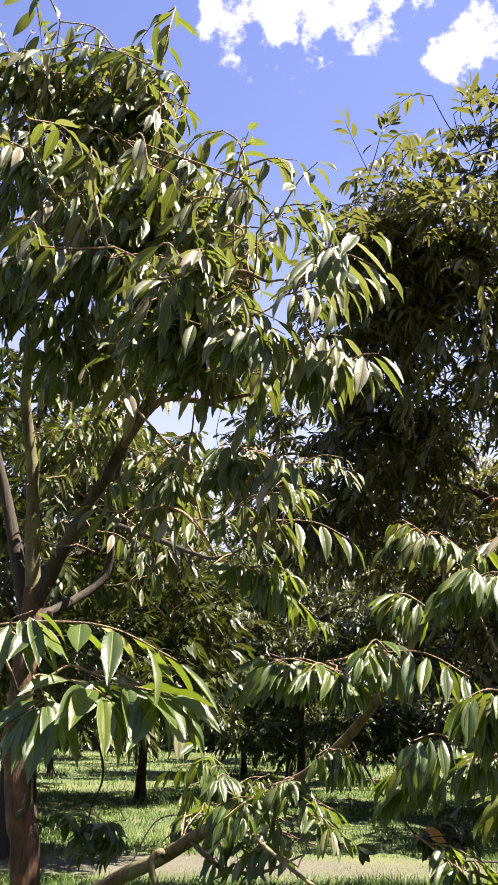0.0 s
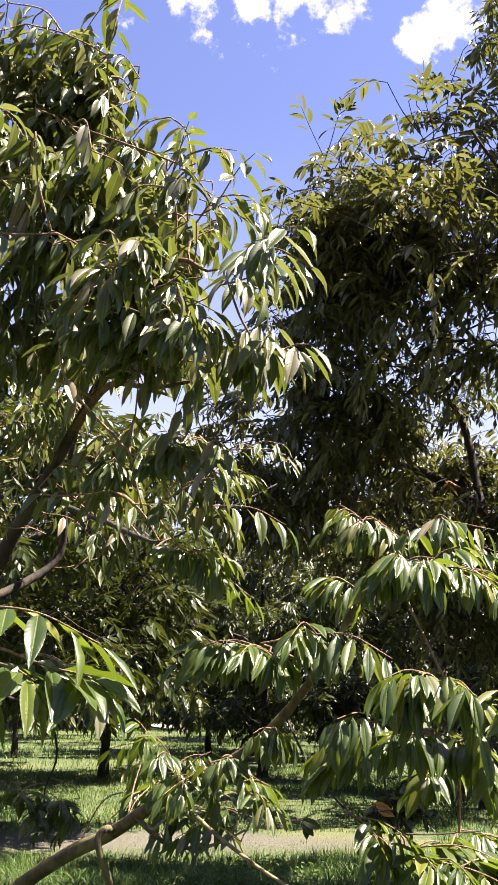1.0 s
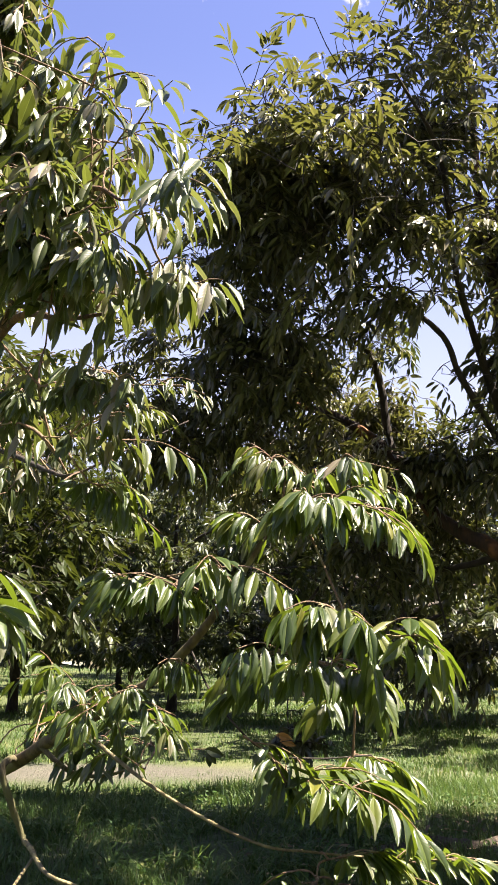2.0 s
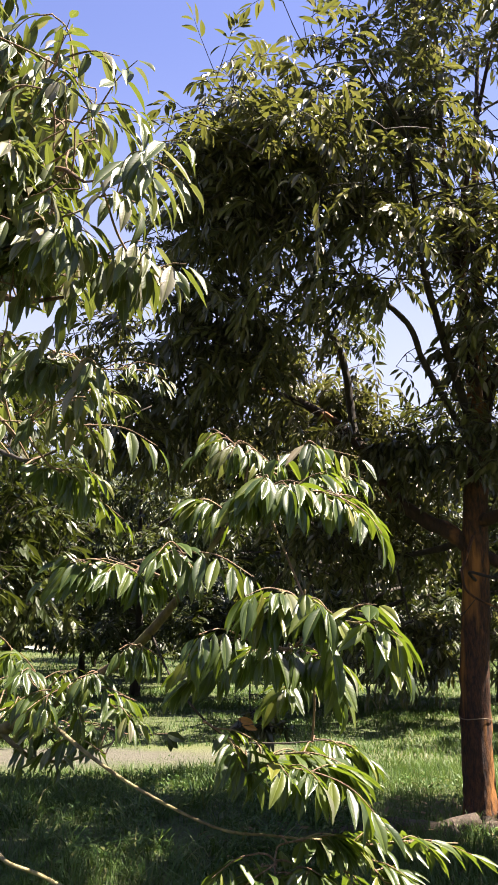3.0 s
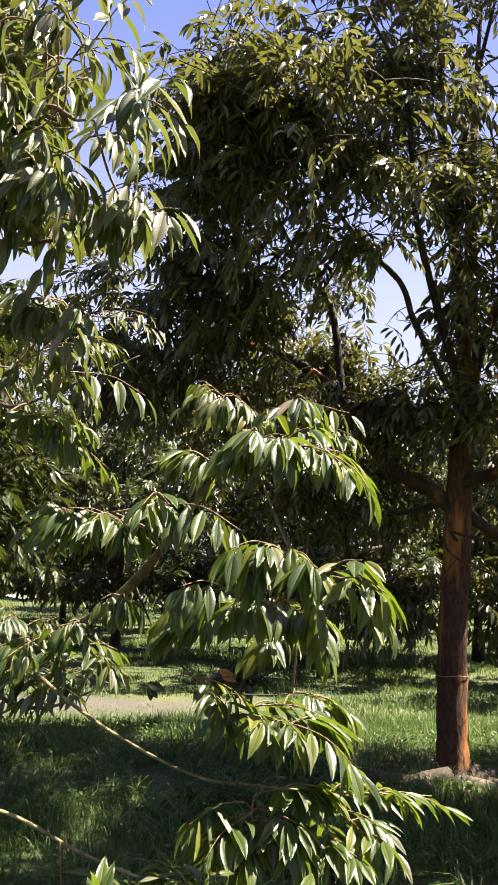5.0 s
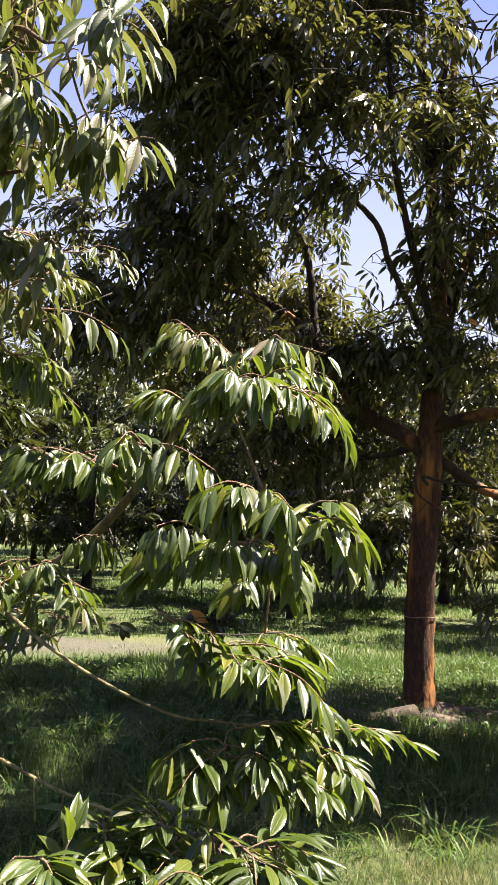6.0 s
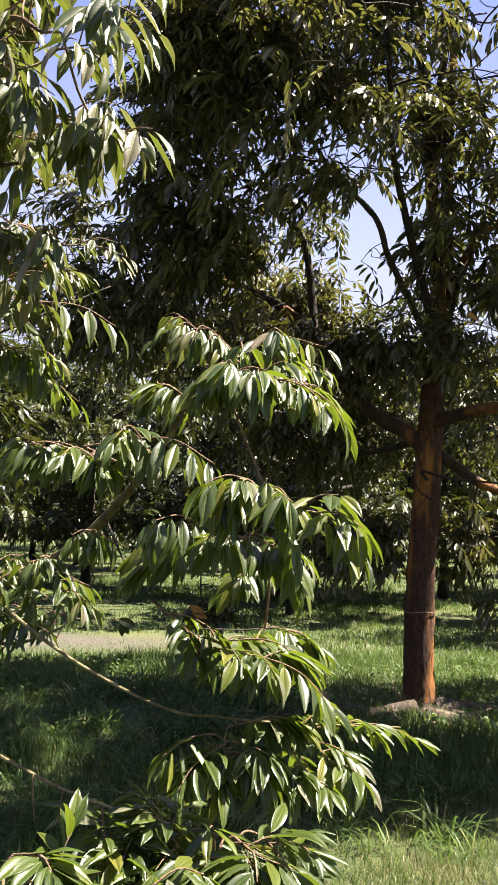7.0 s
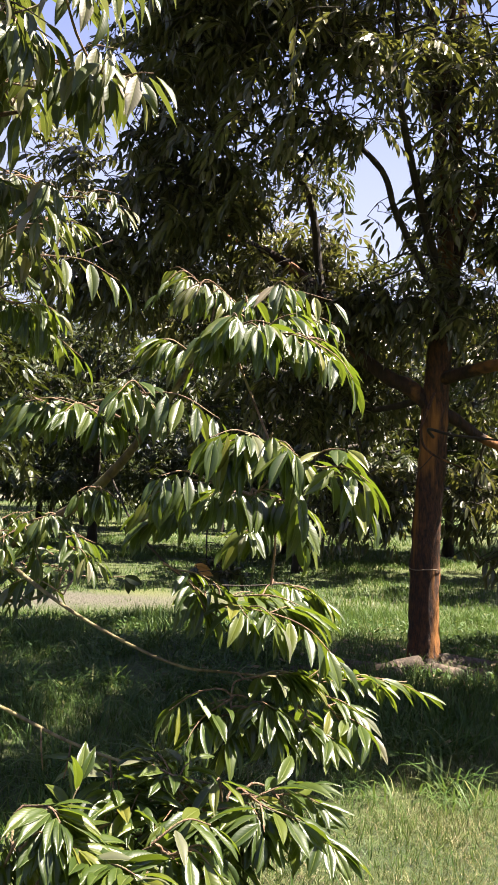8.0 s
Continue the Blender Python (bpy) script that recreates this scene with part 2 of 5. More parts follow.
# a worn strip of dry, trodden grass crosses the orchard
bend = arith(t, "ADD", axis.outputs[1], arith(t, "MULTIPLY", wide.outputs["Fac"], 1.6))
strip = arith(t, "ABSOLUTE", arith(t, "SUBTRACT", bend, 11.7))
worn = t.nodes.new("ShaderNodeMapRange")
worn.interpolation_type = "SMOOTHSTEP"
worn.inputs["From Min"].default_value, worn.inputs["From Max"].default_value = 1.05, 0.2
t.links.new(strip, worn.inputs["Value"])
fade = t.nodes.new("ShaderNodeMapRange")
fade.inputs["From Min"].default_value, fade.inputs["From Max"].default_value = 2.6, 0.8
fade.inputs["To Min"].default_value = 0.25
t.links.new(axis.outputs[0], fade.inputs["Value"])
straw = ramp(t, fine.outputs["Fac"], [(0.3, (0.052, 0.049, 0.034)), (0.7, (0.108, 0.099, 0.074))])
tone = blend(t, arith(t, "MULTIPLY", worn.outputs[0], fade.outputs[0]), green, straw)
shade = node(t, "ShaderNodeBsdfPrincipled", Roughness=0.95)
t.links.new(tone, shade.inputs["Base Color"])
relief = node(t, "ShaderNodeBump", Strength=0.9, Distance=0.06)
t.links.new(fine.outputs["Fac"], relief.inputs["Height"])
t.links.new(relief.outputs[0], shade.inputs["Normal"])
t.links.new(shade.outputs[0], t.nodes.new("ShaderNodeOutputMaterial").inputs[0])


# ---------------------------------------------------------------- mesh tools
def tri_mesh(name, verts, tris, uvs=None, smooth=True):
    """A mesh from arrays of places and triangles; uvs: one pair for each place."""
    me = bpy.data.meshes.new(name)
    verts, tris = np.asarray(verts, np.float32), np.asarray(tris, np.int32)
    me.vertices.add(len(verts))
    me.vertices.foreach_set("co", verts.ravel())
    me.loops.add(tris.size)
    me.loops.foreach_set("vertex_index", tris.ravel())
    me.polygons.add(len(tris))
    me.polygons.foreach_set("loop_start", np.arange(len(tris), dtype=np.int32) * 3)
    me.update(calc_edges=True)
    if uvs is not None:
        layer = me.uv_layers.new(name="UVMap")
        layer.data.foreach_set("uv", np.asarray(uvs, np.float32)[tris.ravel()].ravel())
    me.polygons.foreach_set("use_smooth", np.full(len(tris), smooth))
    me.update()
    return me


def part_mesh(name, me, mat, parent=None, label=""):
    me.materials.append(mat)
    ob = new(name, me)
    ob.parent = parent
    return tagged(ob, label)


def unit(v):
    return v / (np.linalg.norm(v) + 1e-9)


UP = np.array((0.0, 0.0, 1.0))
SUNWARD = np.array(sun_way)  # leaves turn their upper face to the light


def smooth_path(points, steps=6):
    """A Catmull-Rom line through the points."""
    p = np.array(points, float)
    q = np.vstack([2 * p[0] - p[1], p, 2 * p[-1] - p[-2]])
    out = []
    for i in range(1, len(q) - 2):
        for s in np.linspace(0, 1, steps, endpoint=False):
            a, b, c, d = q[i - 1], q[i], q[i + 1], q[i + 2]
            out.append(0.5 * (2 * b + (c - a) * s + (2 * a - 5 * b + 4 * c - d) * s**2 + (3 * b - a - 3 * c + d) * s**3))
    out.append(p[-1])
    return np.array(out)


class Soup:
    """Gathers tubes into one mesh."""

    def __init__(self):
        self.verts, self.tris, self.count = [], [], 0

    def tube(self, path, radii, sides=8, rough=0.0, rng=None):
        path, n = np.asarray(path, float), len(path)
        radii = np.interp(np.linspace(0, 1, n), np.linspace(0, 1, len(radii)), radii)
        way = np.gradient(path, axis=0)
        ref = np.array((0.31, 0.9, 0.17))
        for i in range(n):
            tangent = unit(way[i])
            a = unit(np.cross(tangent, ref))
            b = np.cross(tangent, a)
            ang = np.arange(sides) * 2 * np.pi / sides
            r = radii[i] * (1 + (rng.normal(0, rough, sides) if rough else 0 * ang))
            self.verts.append(path[i] + np.outer(np.cos(ang) * r, a) + np.outer(np.sin(ang) * r, b))
        k = np.arange(sides)
        for i in range(n - 1):
            u, v = self.count + i * sides + k, self.count + i * sides + (k + 1) % sides
            self.tris += [np.stack([u, v, v + sides], 1), np.stack([u, v + sides, u + sides], 1)]
        self.verts.append(path[-1:] + unit(way[-1]) * radii[-1] * 0.4)
        last, tip = self.count + (n - 1) * sides, self.count + n * sides
        self.tris.append(np.stack([last + k, last + (k + 1) % sides, np.full(sides, tip)], 1))
        self.count += n * sides + 1

    def mesh(self, name):
        return tri_mesh(name, np.concatenate(self.verts), np.concatenate(self.tris))


# leaf blades: along x, the midrib at y = 0, folded a little and drooping
def leaf_shape(bend, fold, wide, wave, rows):
    outline = np.array(((0, 0.0), (0.06, 0.34), (0.18, 0.76), (0.38, 1.0), (0.58, 0.96), (0.77, 0.66), (0.89, 0.30), (0.95, 0.10), (1, 0)))
    us = np.linspace(0, 1, rows + 2)
    us[1:-1] = us[1:-1] ** 1.05
    half = np.interp(us, outline[:, 0], outline[:, 1]) * wide
    turn = -bend * us**1.3
    xs = np.concatenate([[0], np.cumsum(np.diff(us) * np.cos((turn[1:] + turn[:-1]) / 2))])
    zs = np.concatenate([[0], np.cumsum(np.diff(us) * np.sin((turn[1:] + turn[:-1]) / 2))])
    # the two halves meet in a crease along the midrib and share only its ends
    verts, uvs, tris = [(0, 0, 0)], [(0, 0.5)], []
    for i in range(1, rows + 1):
        lift = half[i] * fold
        ripple = wave * math.sin(i * 2.3)
        verts += [(xs[i], half[i], zs[i] + lift + ripple), (xs[i], 0, zs[i]), (xs[i], 0, zs[i]), (xs[i], -half[i], zs[i] + lift - ripple)]
        uvs += [(us[i], 1), (us[i], 0.5), (us[i], 0.5), (us[i], 0)]
    verts.append((xs[-1], 0, zs[-1]))
    uvs.append((1, 0.5))
    tip = len(verts) - 1
    tris += [(0, 2, 1), (0, 4, 3)]
    for i in range(rows - 1):
        a = 1 + 4 * i
        tris += [(a, a + 1, a + 5), (a, a + 5, a + 4), (a + 2, a + 3, a + 7), (a + 2, a + 7, a + 6)]
    tris += [(tip - 4, tip - 3, tip), (tip - 2, tip - 1, tip)]
    return np.array(verts), np.array(tris), np.array(uvs)


FINE = [leaf_shape(b, f, w, v, 6) for b, f, w, v in ((0.25, 0.42, 0.146, 0.006), (0.5, 0.34, 0.152, 0.009), (0.7, 0.46, 0.142, 0.007), (0.12, 0.28, 0.156, 0.010), (0.4, 0.55, 0.144, 0.006), (0.6, 0.38, 0.136, 0.009))]
PLAIN = [leaf_shape(b, f, w, 0.0, 3) for b, f, w in ((0.3, 0.42, 0.145), (0.6, 0.36, 0.145), (0.1, 0.32, 0.15), (0.5, 0.55, 0.14))]
ROUGH = [leaf_shape(b, f, w, 0.0, 2) for b, f, w in ((0.4, 0.3, 0.17), (0.1, 0.3, 0.18), (0.7, 0.3, 0.16))]
SMALL = [leaf_shape(0.0, f, w, 0.0, 1) for f, w in ((0.35, 0.15), (0.25, 0.17))]


def leaf_mass_mesh(name, leaves, shapes):
    """Joins leaves (place, along, across, normal, length, kind) into one mesh."""
    allv, allt, allu, count = [], [], [], 0
    for k, (verts, tris, uvs) in enumerate(shapes):
        mine = [l for l in leaves if l[5] % len(shapes) == k]
        if not mine:
            continue
        at = np.array([l[0] for l in mine])
        axes = np.array([(l[1], l[2], l[3]) for l in mine]) * np.array([l[4] for l in mine])[:, None, None]
        v = at[:, None] + np.einsum("vi,nij->nvj", verts, axes)
        step = count + np.arange(len(mine)) * len(verts)
        allv.append(v.reshape(-1, 3))
        allt.append((tris[None] + step[:, None, None]).reshape(-1, 3))
        allu.append(np.tile(uvs, (len(mine), 1)))
        count += len(mine) * len(verts)
    return tri_mesh(name, np.concatenate(allv), np.concatenate(allt), np.concatenate(allu))


def leaf_pose(leaf, broad=1.0):
    at, x, y, z, size, _ = leaf
    m = Matrix.Identity(4)
    for i in range(3):
        m[i][0], m[i][1], m[i][2], m[i][3] = x[i] * size, y[i] * size * broad, z[i] * size, at[i]
    return m


def hang_leaves(path, count, length, rng, droop=0.65, start=0.2):
    """Leaves in two even ranks along a twig, hanging side by side from it."""
    found, n = [], len(path)
    way = np.gradient(path, axis=0)
    lean = rng.normal(0, 0.15, 3)
    for i in range(count):
        s = i / max(1, count - 1)
        u = (start + (1 - start) * s**0.9) * (n - 1)
        k = min(int(u), n - 2)
        at = path[k] + (path[k + 1] - path[k]) * (u - k)
        ahead = unit(way[min(round(u), n - 1)])
        side = np.cross(ahead, UP)
        if np.linalg.norm(side) < 0.25:
            side = np.cross(ahead, (0.8, 0.6, 0.0))
        side = unit(side) * (1 if i % 2 else -1)
        if i == count - 1:
            along = ahead * 0.8 - UP * droop * 0.8 + lean
        else:
            along = ahead * (0.22 + 0.42 * s) + side * (0.72 - 0.38 * s) * rng.uniform(0.8, 1.1) - UP * droop * rng.uniform(0.65, 1.2) + lean + rng.normal(0, 0.12, 3)
        along = unit(along)
        face = UP * 0.45 + side * 0.35 + ahead * 0.25 + SUNWARD * 0.7 + lean + rng.normal(0, 0.24, 3)
        face = unit(face - along * (face @ along))
        size = length * (0.74 + 0.32 * math.sin(math.pi * min(1.0, 0.18 + 0.75 * s))) * rng.uniform(0.92, 1.08)
        found.append((at + along * 0.012, along, np.cross(face, along), face, size, int(rng.integers(0, 60))))
    return found


class Tree:
    """A tree: trunk and limbs as parts, twigs grown to the nearest wood, leaves on the twigs."""

    def __init__(self, name, base, bark, label, category="tree", group="", seed=1, twig_sides=3):
        self.root = tagged(new(name), label, category, group)
        self.root.location = base
        self.base, self.bark, self.rng = np.array(base, float), bark, np.random.default_rng(seed)
        self.store, self.filled = np.zeros((13000, 3)), 0
        self.twigs, self.leaves, self.pieces, self.leafy = Soup(), [], 0, False
        self.twig_sides, self.stride = twig_sides, 1 if twig_sides > 3 else 3

    def remember(self, places):
        n = min(len(places), len(self.store) - self.filled)
        self.store[self.filled : self.filled + n] = places[:n]
        self.filled += n

    def wood(self, name, points, radii, sides=12, bark=None, rough=0.05, label="", steps=6):
        path = smooth_path(points, steps)
        soup = Soup()
        soup.tube(path - self.base, radii, sides, rough, self.rng)
        self.remember(path[2:])
        return part_mesh(name, soup.mesh(name), bark or self.bark, self.root, label)

    def link(self, goal, thick, keep=True, ahead=None):
        """A twig from the nearest wood to a place; gives its last stretch."""
        nodes = self.store[: self.filled]
        far = np.linalg.norm(nodes - goal, axis=1) + 0.6 * np.maximum(0, nodes[:, 2] - goal[2] - 0.1)
        if ahead is not None:
            far = far + 1.6 * np.maximum(0, (nodes - goal) @ ahead)
        k = int(np.argmin(far))
        a = nodes[k]
        gap = np.linalg.norm(goal - a)
        if gap < 0.02:
            return
        mid = (a + goal) / 2 + UP * 0.09 * gap + self.rng.normal(0, 0.08, 3) * gap
        path = smooth_path([a, mid, goal], 5)
        self.twigs.tube(path[:: 1 if self.stride == 1 or gap > 0.45 and self.stride == 3 else self.stride - 1] - self.base, [thick * (1 + 0.9 * gap), thick], self.twig_sides)
        if self.leafy and gap > 0.16:
            found = hang_leaves(path, int(3 + gap * 8), 0.14, self.rng, 1.1, 0.3)
            self.leaves += [(l[0] - self.base, *l[1:]) for l in found]
        if keep:
            self.remember(path[3:])

    def spray(self, count, length, *points, droop=0.65, single=False, keep=True, shoots=True, broad=1.0):
        """A leafy twig through the points. single: every leaf is a piece of its own."""
        path = smooth_path(points, 6)
        self.link(path[0], 0.0035, keep, unit(path[2] - path[0]))
        if single and shoots:
            self.side_shoots(path, count, length, droop)
            count = max(2, int(count * 0.85))
        leaves = hang_leaves(path, count, length, self.rng, droop)
        if single and self.pieces < 300:
            soup = Soup()
            soup.tube(path - self.base, [0.0036, 0.0015], 5)
            twig = part_mesh("twig", soup.mesh("twig"), bark_twig, self.root)
            for leaf in leaves:
                ob = new("leaf", LEAF_DATA[leaf[5] % len(LEAF_DATA)])
                ob.parent = twig
                ob.matrix_basis = leaf_pose((leaf[0] - self.base, *leaf[1:]), broad)
                self.pieces += 1
        else:
            self.twigs.tube(path[:: self.stride] - self.base, [0.0036, 0.0015], self.twig_sides)
            self.leaves += [(l[0] - self.base, *l[1:]) for l in leaves]

    def side_shoots(self, path, count, length, droop):
        """Smaller shoots that leave a leafy twig near its foot."""
        rng, reach = self.rng, np.linalg.norm(path[-1] - path[0])
        for k in (1, 2, 3):
            foot = path[int(len(path) * 0.13 * k)]
            way = unit((unit(path[-1] - path[0]) + rng.normal(0, 0.6, 3)) * (1, 1, 0.35))
            tip = foot + way * min(reach, 0.3) * rng.uniform(0.45, 0.7) - UP * 0.04 * reach
            side = smooth_path([foot, (foot + tip) / 2 + UP * 0.06 * reach, tip], 5)
            self.twigs.tube(side - self.base, [0.003, 0.0014], 5)
            self.leaves += [(l[0] - self.base, *l[1:]) for l in hang_leaves(side, max(4, int(count * 0.7)), length * 0.95, rng, droop)]

    def clump(self, centre, radii, count, length, leaves=9, reach=0.32, droop=0.6, gaps=(), outward=0.6):
        """Leafy twigs scattered through an ellipsoid, pointing outward from it; none inside the gaps."""
        rng, centre, radii = self.rng, np.array(centre), np.array(radii)
        goals = []
        while len(goals) < count:
            v = unit(rng.normal(0, 1, 3)) * rng.uniform(0.15, 1) ** 0.42
            p = centre + v * radii
            count -= 0.02
            if p[2] > 0.3 and not any(np.linalg.norm(p - g) < r for g, r in gaps):
                goals.append((p, v))
        goals.sort(key=lambda g: np.linalg.norm(g[1]))
        for p, v in goals:
            way = unit(v * outward + rng.normal(0, 0.5, 3) * (1, 1, 0.5))
            a = p - way * reach * rng.uniform(0.7, 1.2)
            sag = p + UP * -0.25 * reach
            self.spray(leaves + int(rng.integers(-2, 3)), length, a, (a + p) / 2 + UP * 0.10 * reach, sag, droop=droop * rng.uniform(0.4, 1.35), keep=rng.random() < 0.35)

    def lobes(self, centre, radii, lobes, size, each, length, leaves=9, reach=0.32, droop=0.6, gaps=(), shell=0.5):
        """A crown of separate leafy masses at the ends of side branches, with air between them."""
        rng = self.rng
        for k in range(lobes):
            for tries in range(12):
                goal = np.array(centre) + unit(rng.normal(0, 1, 3)) * np.array(radii) * rng.uniform(shell, 1.0)
                if goal[2] > 0.9 and not any(np.linalg.norm(goal - g) < r + 0.2 for g, r in gaps):
                    break
            self.link(goal - UP * 0.1, 0.007)
            s = size * rng.uniform(0.7, 1.25)
            self.clump(goal, (s, s, s * 0.75), int(each * (s / size) ** 2), length, leaves, reach, droop, gaps, 0.8)

    def finish(self, leaf_mat, shapes, twig_mat=None, upper_mat=None, split=-1.0):
        if self.twigs.count:
            tagged(part_mesh("twigwork", self.twigs.mesh("twigwork"), twig_mat or bark_twig, self.root), kind="stuff")
        if self.leaves:
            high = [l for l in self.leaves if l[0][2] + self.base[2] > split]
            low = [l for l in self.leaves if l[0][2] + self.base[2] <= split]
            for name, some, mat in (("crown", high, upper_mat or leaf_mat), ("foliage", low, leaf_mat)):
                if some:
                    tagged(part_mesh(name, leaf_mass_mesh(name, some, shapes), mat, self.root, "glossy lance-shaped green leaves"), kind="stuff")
        return self.root


LEAF_DATA = []
for v, f, u in FINE:
    me = tri_mesh("leaf", v, f, u)
    me.materials.append(leaf_piece)
    LEAF_DATA.append(me)


# ---------------------------------------------------------------- ground
def ground_height(x, y):
    return 0.05 * noise.noise((x * 0.35, y * 0.35, 0.0)) + 0.02 * noise.noise((x * 1.7, y * 1.7, 3.0))


ticks = np.concatenate([-np.geomspace(400, 12.5, 16), np.linspace(-12, 24, 91), np.geomspace(24.8, 420, 16)])
gx, gy = np.meshgrid(ticks, ticks, indexing="ij")
gz = np.array([ground_height(x, y) if abs(x) < 40 and abs(y) < 40 else 0.0 for x, y in zip(gx.ravel(), gy.ravel())])
n = len(ticks)
a = (np.arange(n - 1)[:, None] * n + np.arange(n - 1)).ravel()
tris = np.concatenate([np.stack([a, a + n, a + n + 1], 1), np.stack([a, a + n + 1, a + 1], 1)])
ground = part_mesh("ground", tri_mesh("ground", np.stack([gx.ravel(), gy.ravel(), gz], 1), tris), ground_mat)
tagged(ground, "orchard ground with rough green grass and a worn dry strip", "ground", kind="structure")

# ---------------------------------------------------------------- the near tree
near = Tree("durian_tree", (-1.24, 5.15, 0.0), bark_near, "young fruit tree with drooping glossy lance-shaped leaves in sun", seed=5, twig_sides=5)
near.wood("trunk", [(-1.24, 5.15, -0.05), (-1.22, 5.17, 0.4), (-1.22, 5.15, 0.85), (-1.29, 5.14, 1.22), (-1.31, 5.10, 1.66), (-1.29, 5.10, 2.05), (-1.29, 5.10, 2.33)], [0.12, 0.086, 0.08, 0.076, 0.07, 0.065, 0.055], 14)
near.wood("leader", [(-1.29, 5.10, 2.25), (-1.33, 4.98, 3.05), (-1.37, 4.84, 3.47), (-1.25, 4.30, 4.55), (-1.29, 4.04, 5.2)], [0.045, 0.038, 0.03, 0.02, 0.008], 10, bark_mossy)
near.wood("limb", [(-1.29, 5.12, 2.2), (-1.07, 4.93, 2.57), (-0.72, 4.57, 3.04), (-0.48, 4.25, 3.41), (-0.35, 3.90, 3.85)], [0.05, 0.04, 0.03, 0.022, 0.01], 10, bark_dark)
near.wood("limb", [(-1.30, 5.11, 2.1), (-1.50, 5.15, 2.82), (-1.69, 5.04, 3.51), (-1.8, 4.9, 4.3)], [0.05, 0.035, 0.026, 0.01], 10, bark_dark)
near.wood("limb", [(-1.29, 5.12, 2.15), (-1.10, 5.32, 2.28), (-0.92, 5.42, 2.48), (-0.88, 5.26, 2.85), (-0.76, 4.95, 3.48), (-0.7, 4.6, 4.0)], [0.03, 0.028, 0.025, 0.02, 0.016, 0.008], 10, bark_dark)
near.wood("limb", [(-1.25, 5.20, 0.30), (-1.12, 5.20, 0.50), (-0.74, 4.97, 0.78), (-0.45, 4.72, 0.94), (-0.21, 4.24, 1.12), (0.10, 3.66, 1.33), (0.25, 3.41, 1.44), (0.39, 3.16, 1.60), (0.53, 2.98, 1.82), (0.66, 2.95, 2.04)], [0.046, 0.043, 0.038, 0.034, 0.029, 0.023, 0.019, 0.016, 0.011, 0.006], 12, bark_olive)
near.wood("branch", [(-0.05, 3.95, 1.21), (0.05, 3.35, 1.19), (0.29, 3.13, 1.05), (0.56, 2.90, 0.95), (0.76, 2.98, 0.90), (1.01, 3.06, 0.86), (1.55, 3.30, 0.78)], [0.009, 0.008, 0.006, 0.005, 0.0042, 0.0035, 0.0025], 8, bark_pale, 0.03)
near.wood("branch", [(0.36, 3.22, 1.55), (0.44, 3.02, 1.38), (0.60, 2.98, 1.22), (0.78, 3.0, 1.19), (1.0, 3.08, 1.19)], [0.0045, 0.004, 0.0035, 0.003, 0.0025], 6, bark_dark, 0.03)
near.wood("branch", [(-0.34, 4.53, 0.62), (-0.24, 3.95, 0.70), (-0.16, 3.3, 0.82), (-0.05, 2.59, 0.94), (0.05, 2.52, 0.92), (0.23, 2.43, 0.85), (0.40, 2.34, 0.81), (0.60, 2.26, 0.78)], [0.013, 0.011, 0.008, 0.0055, 0.005, 0.0045, 0.004, 0.003], 8, bark_pale, 0.03)
near.wood("branch", [(-0.20, 3.6, 0.76), (-0.22, 3.0, 0.76), (-0.19, 2.40, 0.72), (-0.06, 2.27, 0.67), (0.06, 2.17, 0.63), (0.20, 2.06, 0.60)], [0.006, 0.0055, 0.0045, 0.004, 0.0035, 0.0025], 8, bark_pale, 0.03)
near.wood("branch", [(-0.42, 4.68, 0.96), (-0.43, 4.50, 1.00), (-0.46, 4.46, 0.95), (-0.41, 4.48, 0.80), (-0.36, 4.53, 0.66), (-0.33, 4.50, 0.61)], [0.018, 0.018, 0.017, 0.016, 0.014, 0.0125], 10, bark_mossy, 0.06)
near.wood("branch", [(-0.27, 4.33, 1.08), (-0.19, 4.26, 1.02), (-0.09, 4.32, 0.95), (0.07, 4.40, 0.94), (0.25, 4.35, 1.02)], [0.014, 0.012, 0.010, 0.008, 0.004], 8, bark_mossy, 0.06)
near.wood("branch", [(-1.30, 5.10, 1.85), (-1.0, 4.2, 2.0), (-0.75, 3.3, 1.95), (-0.62, 2.75, 1.92)], [0.03, 0.022, 0.014, 0.008], 10)
near.wood("branch", [(-1.25, 5.05, 1.1), (-1.05, 4.4, 1.2), (-0.85, 3.6, 1.38), (-0.70, 2.9, 1.58), (-0.60, 2.3, 1.72)], [0.02, 0.015, 0.011, 0.008, 0.005], 8, bark_dark)
near.wood("branch", [(-0.72, 4.57, 3.04), (-0.45, 3.9, 3.05), (-0.18, 3.35, 2.85), (0.0, 3.0, 2.75)], [0.022, 0.017, 0.012, 0.006], 8)
near.wood("branch", [(-0.48, 4.25, 3.41), (-0.25, 3.5, 3.45), (-0.05, 2.9, 3.2), (0.06, 2.6, 3.0)], [0.018, 0.014, 0.010, 0.005], 8)
near.wood("branch", [(-0.88, 5.26, 2.75), (-0.5, 4.5, 2.5), (-0.25, 3.8, 2.3), (-0.1, 3.3, 2.2), (0.12, 3.32, 2.32), (0.34, 3.38, 2.45)], [0.02, 0.015, 0.010, 0.006, 0.004, 0.003], 8, bark_dark)

